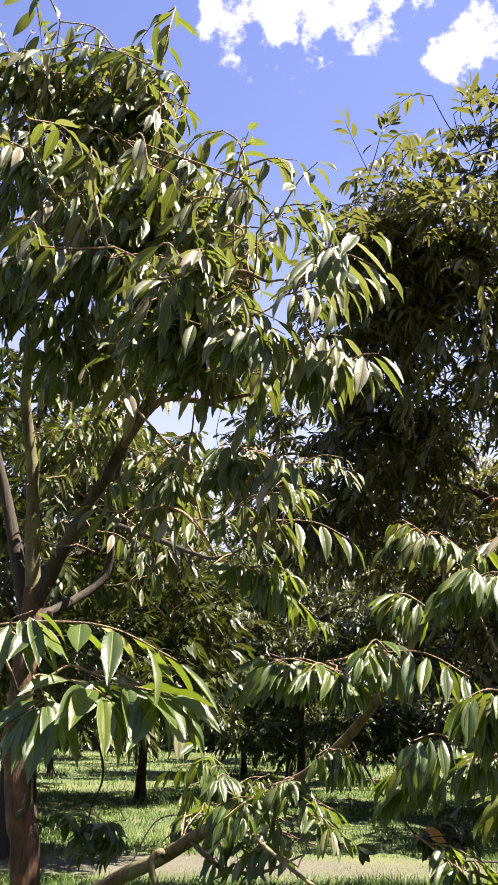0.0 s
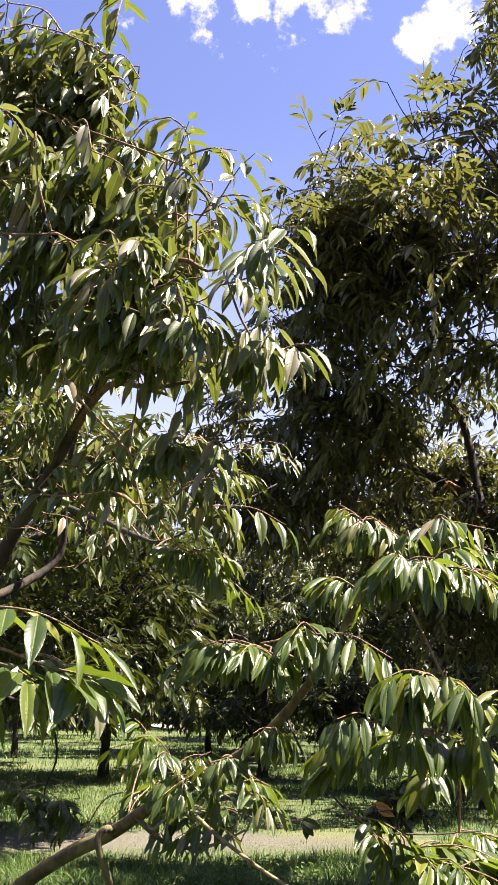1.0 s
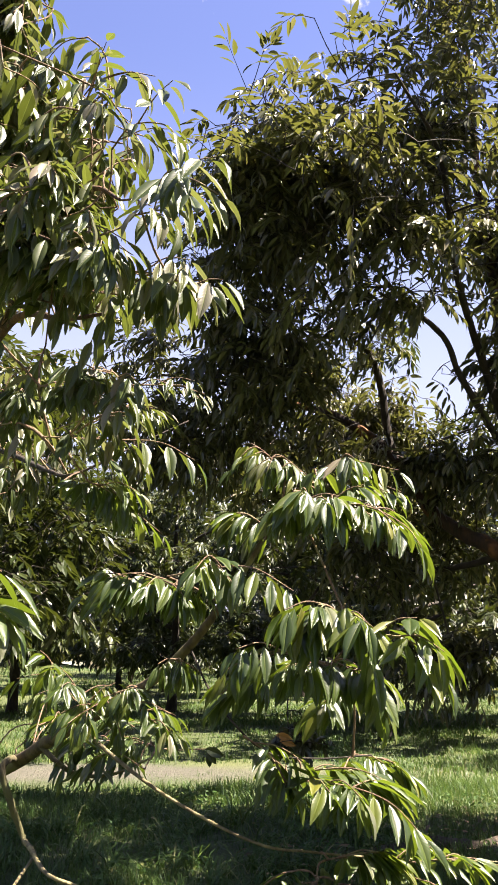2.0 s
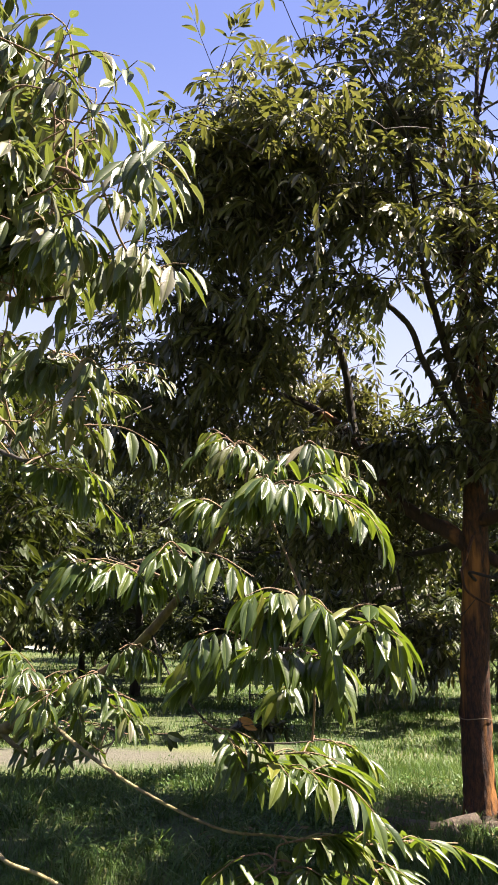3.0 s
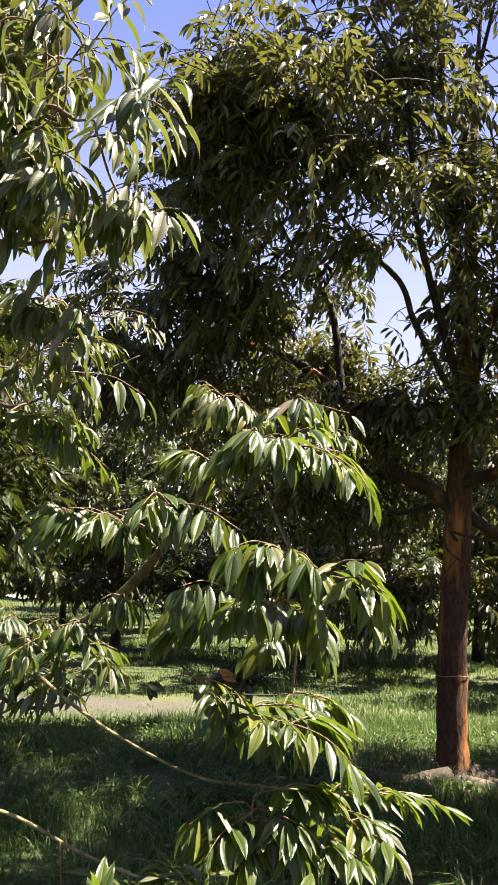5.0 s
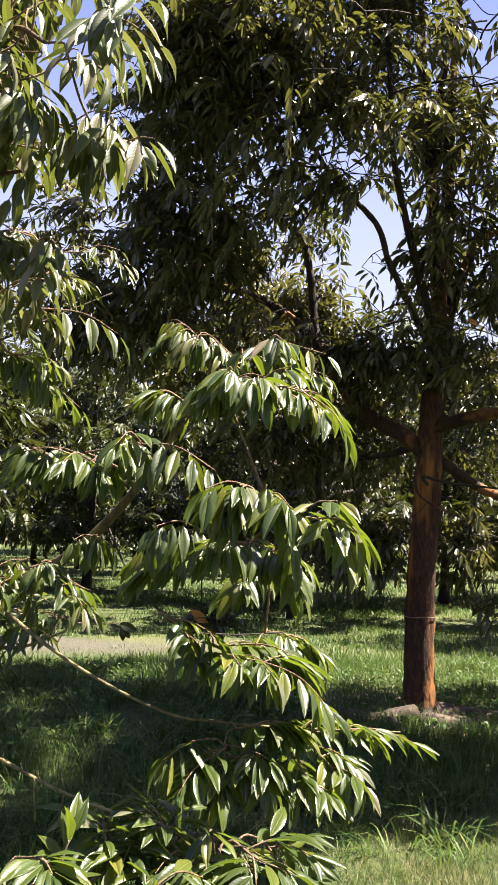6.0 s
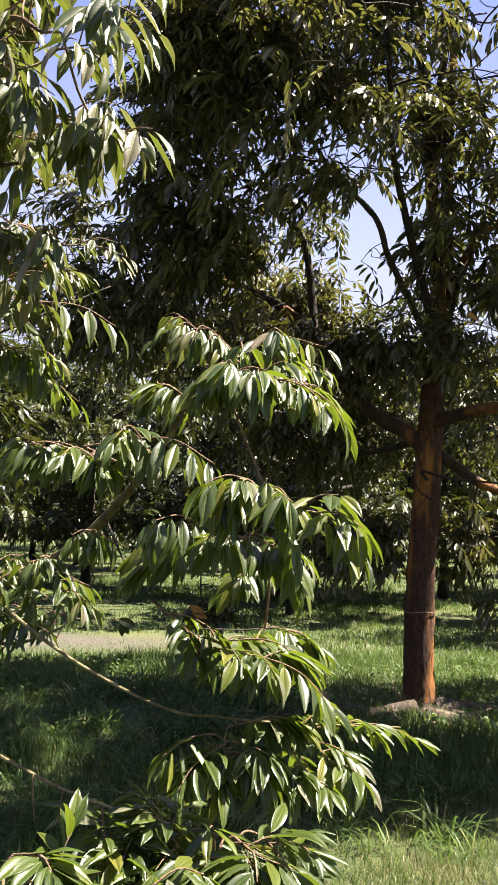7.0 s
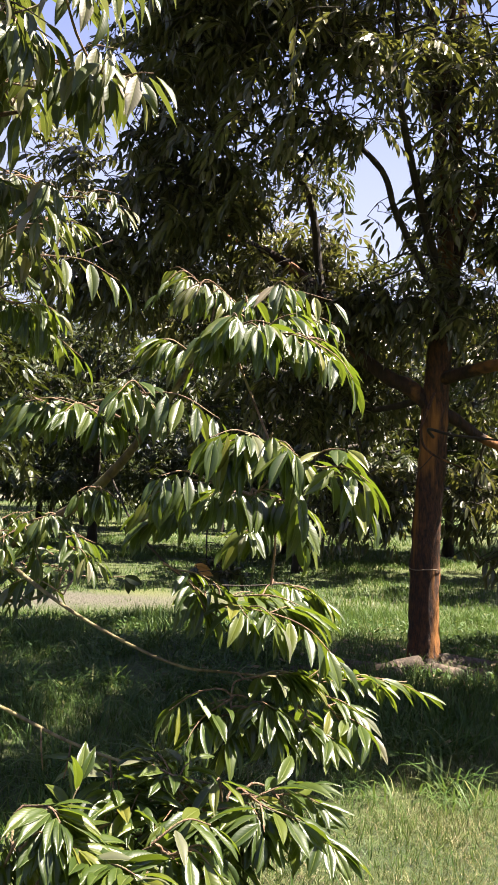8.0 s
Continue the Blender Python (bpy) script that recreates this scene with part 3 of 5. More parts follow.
# short bare stubs that hang from the lowest branch
for x, y, z, drop, lean in ((0.16, 2.46, 0.878, 0.11, 0.01), (0.24, 2.425, 0.846, 0.09, -0.015), (0.27, 2.41, 0.84, 0.10, -0.03), (0.36, 2.36, 0.82, 0.12, 0.01), (0.46, 2.31, 0.80, 0.10, 0.03)):
    near.wood("stub", [(x, y, z), (x + lean * 0.4, y - 0.01, z - drop * 0.5), (x + lean, y - 0.005, z - drop)], [0.0028, 0.0024, 0.002], 6, bark_twig, 0.02, steps=3)
# leafy shoots on the outer branches
near.spray(9, 0.101, (0.71, 3.24, 2.23), (0.59, 3.19, 2.31), (0.50, 3.18, 2.22), droop=0.75, single=True, keep=False, broad=0.86)
near.spray(11, 0.115, (0.81, 3.14, 2.17), (0.66, 3.04, 2.25), (0.61, 3.01, 2.18), droop=0.75, single=True, keep=False)
near.spray(12, 0.123, (0.77, 3.04, 2.17), (0.88, 2.91, 2.21), (1.04, 2.80, 2.16), droop=0.70, single=True)
near.spray(11, 0.115, (0.83, 3.05, 2.09), (0.95, 2.92, 2.12), (1.02, 2.81, 2.08), droop=0.70, single=True)
near.spray(14, 0.127, (0.69, 2.73, 1.98), (0.67, 2.62, 2.04), (0.63, 2.58, 2.03), (0.58, 2.59, 1.97), droop=0.75, single=True)
near.spray(11, 0.127, (0.68, 2.67, 2.03), (0.71, 2.57, 2.01), (0.77, 2.52, 1.96), droop=0.75, single=True)
near.spray(14, 0.135, (0.73, 2.72, 2.02), (0.87, 2.60, 2.00), (0.96, 2.49, 1.93), (1.00, 2.45, 1.86), droop=0.60, single=True)
near.spray(12, 0.127, (0.77, 2.76, 2.02), (0.84, 2.65, 2.01), (0.91, 2.55, 1.94), droop=0.60, single=True)
near.spray(11, 0.123, (0.60, 2.90, 1.96), (0.52, 2.90, 2.01), (0.47, 2.92, 1.99), droop=0.75, single=True)
near.spray(16, 0.123, (0.26, 2.94, 1.79), (0.40, 2.66, 1.80), (0.50, 2.49, 1.79), (0.60, 2.38, 1.72), droop=0.65, single=True)
near.spray(11, 0.123, (0.29, 2.94, 1.76), (0.23, 2.89, 1.78), (0.10, 2.92, 1.75), (-0.01, 2.94, 1.73), droop=0.65, single=True)
near.spray(12, 0.123, (0.31, 2.94, 1.74), (0.24, 2.84, 1.77), (0.30, 2.79, 1.75), (0.37, 2.78, 1.73), droop=0.75, single=True)
near.spray(9, 0.115, (0.25, 3.00, 1.76), (0.13, 2.96, 1.78), (0.06, 2.91, 1.81), droop=0.75, single=True)
near.spray(15, 0.135, (0.80, 2.53, 1.62), (0.70, 2.38, 1.68), (0.66, 2.34, 1.66), (0.61, 2.35, 1.60), droop=0.75, single=True)
near.spray(12, 0.135, (0.75, 2.48, 1.65), (0.75, 2.32, 1.66), (0.80, 2.27, 1.62), droop=0.75, single=True)
near.spray(15, 0.135, (0.79, 2.49, 1.58), (0.86, 2.32, 1.60), (0.94, 2.26, 1.56), (0.97, 2.22, 1.50), droop=0.60, single=True)
near.spray(14, 0.123, (0.76, 2.66, 1.51), (0.62, 2.57, 1.55), (0.51, 2.54, 1.54), (0.43, 2.51, 1.50), droop=0.75, single=True)
near.spray(12, 0.131, (0.79, 2.66, 1.50), (0.66, 2.52, 1.52), (0.57, 2.48, 1.50), droop=0.75, single=True)
near.spray(12, 0.123, (0.76, 2.66, 1.53), (0.82, 2.55, 1.49), (0.88, 2.50, 1.45), droop=0.75, single=True)
near.spray(11, 0.123, (0.60, 2.79, 1.49), (0.51, 2.76, 1.45), (0.45, 2.73, 1.41), droop=0.75, single=True)
near.spray(12, 0.115, (0.88, 2.86, 1.43), (0.80, 2.83, 1.40), (0.72, 2.80, 1.35), droop=0.75, single=True)
near.spray(14, 0.132, (0.53, 2.95, 1.27), (0.62, 2.89, 1.21), (0.65, 2.85, 1.15), (0.71, 2.85, 1.10), droop=0.35, single=True)
near.spray(17, 0.142, (0.67, 2.95, 1.13), (0.84, 2.83, 1.13), (0.97, 2.76, 1.09), (1.06, 2.71, 1.00), droop=0.35, single=True)
near.spray(14, 0.142, (0.73, 2.99, 1.15), (0.89, 2.91, 1.17), (1.01, 2.85, 1.13), droop=0.35, single=True)
near.spray(11, 0.122, (0.94, 3.11, 1.19), (1.06, 3.09, 1.17), (1.12, 3.09, 1.13), droop=0.35, single=True)
near.spray(18, 0.129, (0.96, 2.99, 0.85), (1.17, 3.00, 0.86), (1.36, 3.06, 0.85), (1.54, 3.12, 0.78), droop=0.30, single=True)
near.spray(17, 0.129, (0.81, 2.92, 0.89), (0.89, 2.85, 0.92), (0.99, 2.83, 0.91), droop=0.30, single=True)
near.spray(15, 0.129, (1.06, 2.92, 0.85), (1.13, 2.86, 0.76), (1.17, 2.85, 0.68), droop=0.30, single=True)
near.spray(18, 0.138, (0.75, 2.83, 0.86), (0.74, 2.78, 0.80), (0.71, 2.74, 0.73), droop=0.30, single=True)
near.spray(17, 0.133, (0.81, 2.82, 0.85), (0.85, 2.76, 0.82), (0.86, 2.71, 0.79), droop=0.30, single=True)
near.spray(17, 0.129, (0.97, 2.88, 0.83), (1.04, 2.82, 0.75), (1.08, 2.76, 0.73), droop=0.30, single=True)
near.spray(12, 0.101, (0.54, 2.32, 0.76), (0.48, 2.27, 0.81), (0.44, 2.28, 0.83), droop=0.15, single=True)
near.spray(14, 0.117, (0.34, 2.41, 0.81), (0.35, 2.30, 0.76), (0.36, 2.25, 0.75), droop=0.15, single=True)
near.spray(12, 0.117, (0.40, 2.34, 0.81), (0.45, 2.29, 0.72), (0.47, 2.23, 0.67), droop=0.15, single=True)
near.spray(17, 0.118, (0.65, 2.24, 0.77), (0.66, 2.14, 0.75), (0.68, 2.08, 0.73), droop=0.15, single=True)
near.spray(14, 0.115, (0.67, 2.24, 0.77), (0.70, 2.13, 0.77), (0.77, 2.06, 0.76), droop=0.15, single=True)
near.spray(15, 0.111, (0.75, 2.27, 0.76), (0.81, 2.16, 0.70), (0.88, 2.09, 0.67), droop=0.15, single=True)
near.spray(14, 0.111, (0.50, 2.27, 0.78), (0.54, 2.22, 0.73), (0.50, 2.17, 0.68), droop=0.15, single=True)
near.spray(15, 0.118, (0.16, 2.14, 0.76), (0.22, 2.08, 0.72), (0.28, 2.01, 0.71), droop=0.15, single=True)
near.spray(14, 0.115, (0.13, 2.20, 0.77), (0.19, 2.13, 0.79), (0.22, 2.08, 0.77), droop=0.15, single=True)
near.spray(15, 0.118, (0.24, 2.08, 0.71), (0.31, 2.01, 0.70), (0.38, 1.94, 0.70), droop=0.15, single=True)
near.spray(12, 0.111, (0.10, 2.26, 0.71), (0.09, 2.21, 0.66), (0.09, 2.16, 0.63), droop=0.15, single=True)
near.spray(14, 0.111, (0.56, 2.26, 0.70), (0.61, 2.15, 0.67), (0.63, 2.10, 0.63), droop=0.15, single=True)
near.spray(10, 0.159, (-0.66, 2.18, 1.82), (-0.45, 2.05, 1.82), (-0.29, 1.98, 1.80), (-0.14, 1.96, 1.73), droop=0.38, single=True, shoots=False, broad=1.2)
near.spray(9, 0.154, (-0.54, 2.15, 1.79), (-0.54, 2.05, 1.82), (-0.48, 2.01, 1.84), droop=0.38, single=True, shoots=False, broad=1.2)
near.spray(10, 0.167, (-0.50, 2.14, 1.70), (-0.44, 2.03, 1.65), (-0.45, 1.99, 1.63), droop=0.38, single=True, shoots=False, broad=1.2)
near.spray(10, 0.167, (-0.46, 2.14, 1.70), (-0.35, 2.02, 1.68), (-0.29, 1.99, 1.65), droop=0.38, single=True, shoots=False, broad=1.2)
near.spray(10, 0.167, (-0.36, 2.13, 1.71), (-0.26, 2.02, 1.68), (-0.16, 1.98, 1.66), droop=0.38, single=True, shoots=False, broad=1.2)
near.spray(7, 0.154, (-0.25, 2.10, 1.69), (-0.20, 2.02, 1.67), (-0.13, 1.99, 1.64), droop=0.38, single=True, shoots=False, broad=1.2)
near.spray(11, 0.115, (0.07, 3.54, 1.35), (-0.02, 3.45, 1.31), (-0.08, 3.36, 1.27), droop=0.75, single=True)
near.spray(11, 0.115, (0.13, 3.44, 1.36), (0.25, 3.36, 1.27), (0.34, 3.32, 1.24), droop=0.75, single=True)
near.spray(9, 0.106, (-0.09, 3.76, 1.33), (-0.18, 3.60, 1.49), (-0.22, 3.59, 1.53), droop=0.75, single=True)
near.spray(11, 0.106, (-0.02, 3.66, 1.30), (-0.08, 3.52, 1.41), (-0.13, 3.50, 1.47), droop=0.75, single=True)
near.spray(11, 0.115, (0.31, 3.29, 1.50), (0.32, 3.18, 1.51), (0.39, 3.14, 1.47), droop=0.75, single=True)
near.spray(9, 0.106, (0.09, 3.54, 1.37), (0.17, 3.43, 1.40), (0.04, 3.44, 1.36), droop=0.75, single=True)
near.spray(11, 0.136, (-0.20, 3.06, 2.29), (0.05, 2.98, 2.27), (0.22, 2.90, 2.25), (0.34, 2.85, 2.18), droop=0.75, single=True, broad=0.86)
near.spray(8, 0.132, (-0.12, 3.05, 2.27), (0.01, 2.87, 2.33), (0.05, 2.82, 2.30), droop=0.75, single=True, broad=0.86)
near.spray(8, 0.136, (0.06, 2.88, 2.48), (-0.02, 2.79, 2.47), (-0.10, 2.76, 2.43), droop=0.75, single=True, broad=0.86)
near.spray(9, 0.136, (0.04, 2.88, 2.50), (0.10, 2.74, 2.40), (0.16, 2.70, 2.30), droop=0.75, single=True, broad=0.86)
near.spray(8, 0.086, (0.11, 3.27, 2.56), (0.28, 3.15, 2.53), (0.38, 3.04, 2.47), droop=0.75, single=True, broad=0.86)
near.spray(9, 0.093, (0.09, 3.19, 2.45), (0.16, 3.09, 2.40), (0.24, 3.08, 2.39), droop=0.75, single=True, broad=0.86)
near.spray(11, 0.141, (0.00, 2.72, 2.80), (0.17, 2.51, 2.71), (0.29, 2.40, 2.63), droop=0.75, single=True, broad=0.86)
near.spray(2, 0.158, (0.23, 2.46, 2.67), (0.31, 2.38, 2.62), (0.33, 2.36, 2.60), droop=0.75, single=True, broad=0.86)
near.spray(9, 0.136, (-0.03, 2.74, 2.73), (0.11, 2.63, 2.67), (0.23, 2.53, 2.57), droop=0.75, single=True, broad=0.86)
near.spray(9, 0.141, (0.13, 2.29, 2.82), (0.19, 2.13, 2.80), (0.26, 2.02, 2.77), (0.34, 1.97, 2.70), droop=0.75, single=True, broad=0.86)
near.spray(9, 0.132, (0.11, 2.48, 2.89), (0.18, 2.38, 2.85), (0.26, 2.28, 2.76), droop=0.75, single=True, broad=0.86)
near.spray(8, 0.136, (-0.12, 2.62, 2.90), (-0.01, 2.51, 2.86), (0.12, 2.41, 2.75), droop=0.75, single=True, broad=0.86)
near.spray(9, 0.132, (0.02, 2.64, 3.21), (0.09, 2.52, 3.23), (0.20, 2.46, 3.20), (0.25, 2.42, 3.10), droop=0.60, single=True, broad=0.86)
near.spray(8, 0.124, (-0.10, 2.81, 3.48), (-0.04, 2.69, 3.50), (0.08, 2.58, 3.47), (0.12, 2.58, 3.42), droop=0.60, single=True, broad=0.86)
near.spray(8, 0.132, (-0.03, 2.71, 3.38), (-0.06, 2.62, 3.36), (-0.09, 2.59, 3.27), droop=0.60, single=True, broad=0.86)
near.spray(9, 0.132, (-0.13, 2.59, 3.03), (-0.17, 2.49, 3.06), (-0.13, 2.45, 2.98), droop=0.60, single=True, broad=0.86)
near.spray(9, 0.132, (0.08, 2.62, 2.76), (-0.02, 2.53, 2.77), (-0.03, 2.49, 2.70), droop=0.60, single=True, broad=0.86)
near.spray(9, 0.144, (-0.21, 2.59, 3.03), (-0.24, 2.51, 2.95), (-0.25, 2.48, 2.87), droop=0.75, single=True, broad=0.86)
near.spray(9, 0.141, (-0.00, 2.50, 2.82), (0.03, 2.42, 2.74), (0.06, 2.39, 2.68), droop=0.75, single=True, broad=0.86)
near.spray(9, 0.136, (0.09, 2.64, 2.71), (0.18, 2.53, 2.72), (0.23, 2.51, 2.64), droop=0.75, single=True, broad=0.86)
near.spray(12, 0.119, (-0.20, 2.88, 2.43), (-0.11, 2.79, 2.40), (-0.06, 2.73, 2.43), droop=0.75, single=True, broad=0.86)
near.spray(12, 0.115, (-0.23, 3.00, 2.40), (-0.26, 2.89, 2.41), (-0.29, 2.85, 2.38), droop=0.75, single=True, broad=0.86)
near.spray(12, 0.123, (-0.02, 2.94, 2.11), (0.06, 3.00, 2.08), (0.24, 3.14, 1.96), droop=0.75, single=True)
near.spray(11, 0.123, (-0.13, 3.18, 2.15), (-0.00, 3.05, 2.09), (0.12, 3.01, 2.04), droop=0.75, single=True)
near.spray(9, 0.116, (-1.18, 3.84, 4.65), (-1.21, 3.67, 4.87), (-1.15, 3.62, 5.01), droop=0.60, single=True, broad=0.86)
near.spray(9, 0.124, (-0.98, 3.75, 4.62), (-0.93, 3.61, 4.74), (-1.00, 3.59, 4.78), droop=0.60, single=True, broad=0.86)
near.spray(9, 0.116, (-0.74, 3.79, 4.51), (-0.60, 3.62, 4.73), (-0.54, 3.60, 4.79), droop=0.60, single=True, broad=0.86)
near.spray(9, 0.124, (-0.64, 3.75, 4.31), (-0.51, 3.62, 4.40), (-0.45, 3.64, 4.32), droop=0.60, single=True, broad=0.86)
near.spray(9, 0.132, (-0.50, 3.46, 3.89), (-0.38, 3.31, 4.04), (-0.29, 3.29, 3.95), droop=0.60, single=True, broad=0.86)
near.spray(9, 0.124, (-0.29, 3.24, 3.63), (-0.18, 3.10, 3.72), (-0.10, 3.02, 3.64), droop=0.60, single=True, broad=0.86)
near.spray(9, 0.124, (-0.82, 3.89, 4.52), (-0.77, 3.74, 4.65), (-0.86, 3.73, 4.67), droop=0.60, single=True, broad=0.86)
near.spray(9, 0.124, (-1.18, 3.59, 4.45), (-1.20, 3.41, 4.70), (-1.29, 3.40, 4.73), droop=0.60, single=True, broad=0.86)
near.spray(9, 0.132, (-0.85, 3.61, 4.08), (-0.96, 3.47, 4.17), (-1.02, 3.40, 4.06), droop=0.60, single=True, broad=0.86)
near.spray(9, 0.141, (-0.91, 3.48, 3.81), (-0.81, 3.34, 3.93), (-0.64, 3.27, 3.82), droop=0.60, single=True, broad=0.86)

near.spray(13, 0.125, (0.75, 2.80, 0.86), (0.64, 2.72, 0.82), (0.58, 2.68, 0.75), droop=0.35)
near.spray(12, 0.125, (0.70, 2.84, 0.88), (0.62, 2.78, 0.88), (0.54, 2.74, 0.84), droop=0.35)
for k in range(22):
    foot = np.array((near.rng.uniform(-0.05, 0.72), near.rng.uniform(2.02, 2.30), near.rng.uniform(0.58, 0.74)))
    way = unit(near.rng.normal(0, 1, 3) * (1, 0.8, 0.35) + (0, -0.35, 0.1)) * near.rng.uniform(0.10, 0.17)
    near.spray(int(near.rng.integers(6, 10)), 0.112, foot, foot + way * 0.55 + UP * 0.03, foot + way, droop=near.rng.uniform(0.1, 0.5))

# the body of the crown
near.leafy = True
near.lobes((-1.15, 4.10, 4.25), (0.62, 0.60, 0.74), 11, 0.24, 8, 0.15, droop=1.0, shell=0.4)
near.lobes((-0.64, 3.72, 3.60), (0.66, 0.55, 0.50), 7, 0.22, 8, 0.155, droop=0.95, shell=0.35)
# gaps carved along sun rays, so that light reaches the shoots below
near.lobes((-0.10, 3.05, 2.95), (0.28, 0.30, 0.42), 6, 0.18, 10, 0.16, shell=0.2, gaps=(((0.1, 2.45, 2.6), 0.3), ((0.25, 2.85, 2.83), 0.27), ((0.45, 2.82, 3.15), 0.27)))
near.clump((-0.66, 4.05, 3.34), (0.26, 0.25, 0.22), 14, 0.14, droop=0.8)
near.lobes((-0.16, 3.40, 2.52), (0.30, 0.32, 0.24), 1, 0.18, 9, 0.15, shell=0.2)
near.lobes((-1.20, 4.60, 3.10), (0.60, 0.50, 0.50), 3, 0.18, 7, 0.15)
near.lobes((-0.65, 4.60, 2.65), (0.60, 0.55, 0.40), 2, 0.18, 6, 0.14)
for x, y, z in ((-0.60, 3.94, 4.51), (-0.35, 3.66, 3.93), (-0.85, 3.95, 4.78), (-1.19, 3.92, 4.85), (-0.16, 3.38, 3.53), (-0.52, 3.84, 4.23)):
    near.clump((x, y, z), (0.17, 0.17, 0.15), 12, 0.15)
for at, r, n in (((-0.55, 3.57, 4.54), 0.17, 16), ((-0.59, 3.55, 4.78), 0.12, 9), ((-0.41, 3.42, 4.04), 0.16, 14), ((-0.93, 3.55, 4.59), 0.18, 16), ((-1.10, 3.44, 4.60), 0.18, 14), ((-0.73, 3.52, 4.37), 0.18, 16), ((-0.99, 3.30, 4.05), 0.18, 14), ((-0.74, 3.27, 3.82), 0.18, 16), ((-0.50, 3.21, 3.70), 0.18, 16), ((-0.28, 3.15, 3.55), 0.16, 14), ((-0.91, 3.16, 3.50), 0.16, 12)):
    near.link(np.array(at) - UP * 0.1, 0.005)
    near.clump(at, (r, r, r * 0.9), int(n * 0.6), 0.155, droop=0.75)
near.leafy = False
for k in range(80):
    near.link(np.array((-0.80, 4.85, 2.75)) + unit(near.rng.normal(0, 1, 3)) * (0.65, 0.45, 0.6) * near.rng.uniform(0.4, 1), 0.003)
for at, r, n in (((-0.29, 4.79, 1.13), 0.12, 6), ((0.10, 4.72, 1.04), 0.13, 6)):
    near.clump(at, (r, r * 0.8, r), n, 0.135, reach=0.2, droop=0.4)
near.wood("branch", [(-1.25, 5.16, 1.65), (-1.00, 5.70, 1.50), (-1.02, 6.30, 1.22), (-1.16, 6.70, 0.98), (-1.20, 6.9, 0.80)], [0.012, 0.010, 0.008, 0.006, 0.003], 7, bark_dark)
near.clump((-1.15, 6.85, 0.82), (0.34, 0.24, 0.17), 12, 0.16, droop=0.4, reach=0.22)
near.clump((-0.05, 4.30, 1.08), (0.20, 0.15, 0.11), 6, 0.13, droop=0.3)
# a curled leaf hanging on its own twig
near.link(np.array((0.55, 4.84, 1.0)), 0.003)
for x, z, tilt, size in ((0.545, 1.0, 20, 0.12), (0.55, 0.99, 48, 0.10), (0.56, 0.985, 78, 0.09)):
    verts, tris, uvs = FINE[5]
    me = tri_mesh("curled_leaf", verts * (1, 1.5, 1), tris, uvs)
    ob = part_mesh("curled_leaf", me, leaf_orchard, near.root, "dark curled dying leaf")
    ob.matrix_basis = Matrix.Translation(Vector((x, 4.85, z)) - Vector(near.base)) @ Euler((radians(80), radians(tilt), 0)).to_matrix().to_4x4() @ Matrix.Scale(size, 4)
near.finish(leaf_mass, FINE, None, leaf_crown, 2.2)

# ---------------------------------------------------------------- the red-barked tree
red = Tree("durian_tree", (3.17, 6.80, 0.0), bark_red, "mature fruit tree with red-brown trunk and broad airy crown", seed=11)
red.wood("trunk", [(3.19, 6.84, -0.06), (3.185, 6.835, 0.10), (3.18, 6.83, 0.3), (3.16, 6.81, 0.89), (3.17, 6.79, 1.4), (3.19, 6.77, 1.83), (3.20, 6.74, 2.53), (3.25, 6.71, 2.96)], [0.19, 0.148, 0.128, 0.120, 0.117, 0.113, 0.105, 0.09], 18, rough=0.035)
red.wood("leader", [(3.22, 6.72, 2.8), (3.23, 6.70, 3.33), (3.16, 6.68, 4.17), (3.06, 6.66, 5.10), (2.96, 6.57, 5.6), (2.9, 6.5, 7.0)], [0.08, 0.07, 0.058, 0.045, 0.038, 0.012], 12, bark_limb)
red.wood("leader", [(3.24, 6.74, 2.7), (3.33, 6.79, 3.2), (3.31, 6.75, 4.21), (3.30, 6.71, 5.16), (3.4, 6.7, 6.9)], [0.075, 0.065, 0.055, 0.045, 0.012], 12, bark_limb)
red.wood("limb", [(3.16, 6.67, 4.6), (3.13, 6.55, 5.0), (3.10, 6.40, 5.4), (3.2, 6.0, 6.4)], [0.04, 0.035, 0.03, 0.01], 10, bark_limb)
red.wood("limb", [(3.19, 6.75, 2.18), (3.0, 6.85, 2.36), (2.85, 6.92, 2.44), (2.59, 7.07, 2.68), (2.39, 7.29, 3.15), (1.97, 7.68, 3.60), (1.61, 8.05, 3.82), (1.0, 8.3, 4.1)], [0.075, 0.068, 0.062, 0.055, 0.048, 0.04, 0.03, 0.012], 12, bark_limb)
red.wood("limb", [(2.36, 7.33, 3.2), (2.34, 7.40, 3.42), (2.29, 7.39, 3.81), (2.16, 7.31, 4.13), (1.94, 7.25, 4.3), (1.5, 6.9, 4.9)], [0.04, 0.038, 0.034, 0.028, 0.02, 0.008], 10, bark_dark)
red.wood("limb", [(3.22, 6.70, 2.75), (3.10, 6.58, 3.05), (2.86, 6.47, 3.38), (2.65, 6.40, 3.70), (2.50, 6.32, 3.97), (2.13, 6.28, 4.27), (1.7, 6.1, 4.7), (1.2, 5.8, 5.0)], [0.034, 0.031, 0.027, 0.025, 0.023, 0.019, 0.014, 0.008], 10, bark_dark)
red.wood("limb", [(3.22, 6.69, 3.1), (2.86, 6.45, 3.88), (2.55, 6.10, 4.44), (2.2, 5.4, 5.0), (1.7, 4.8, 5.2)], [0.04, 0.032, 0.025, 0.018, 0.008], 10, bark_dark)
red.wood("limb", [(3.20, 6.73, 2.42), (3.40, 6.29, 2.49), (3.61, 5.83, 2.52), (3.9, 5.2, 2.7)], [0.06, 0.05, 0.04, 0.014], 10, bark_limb)
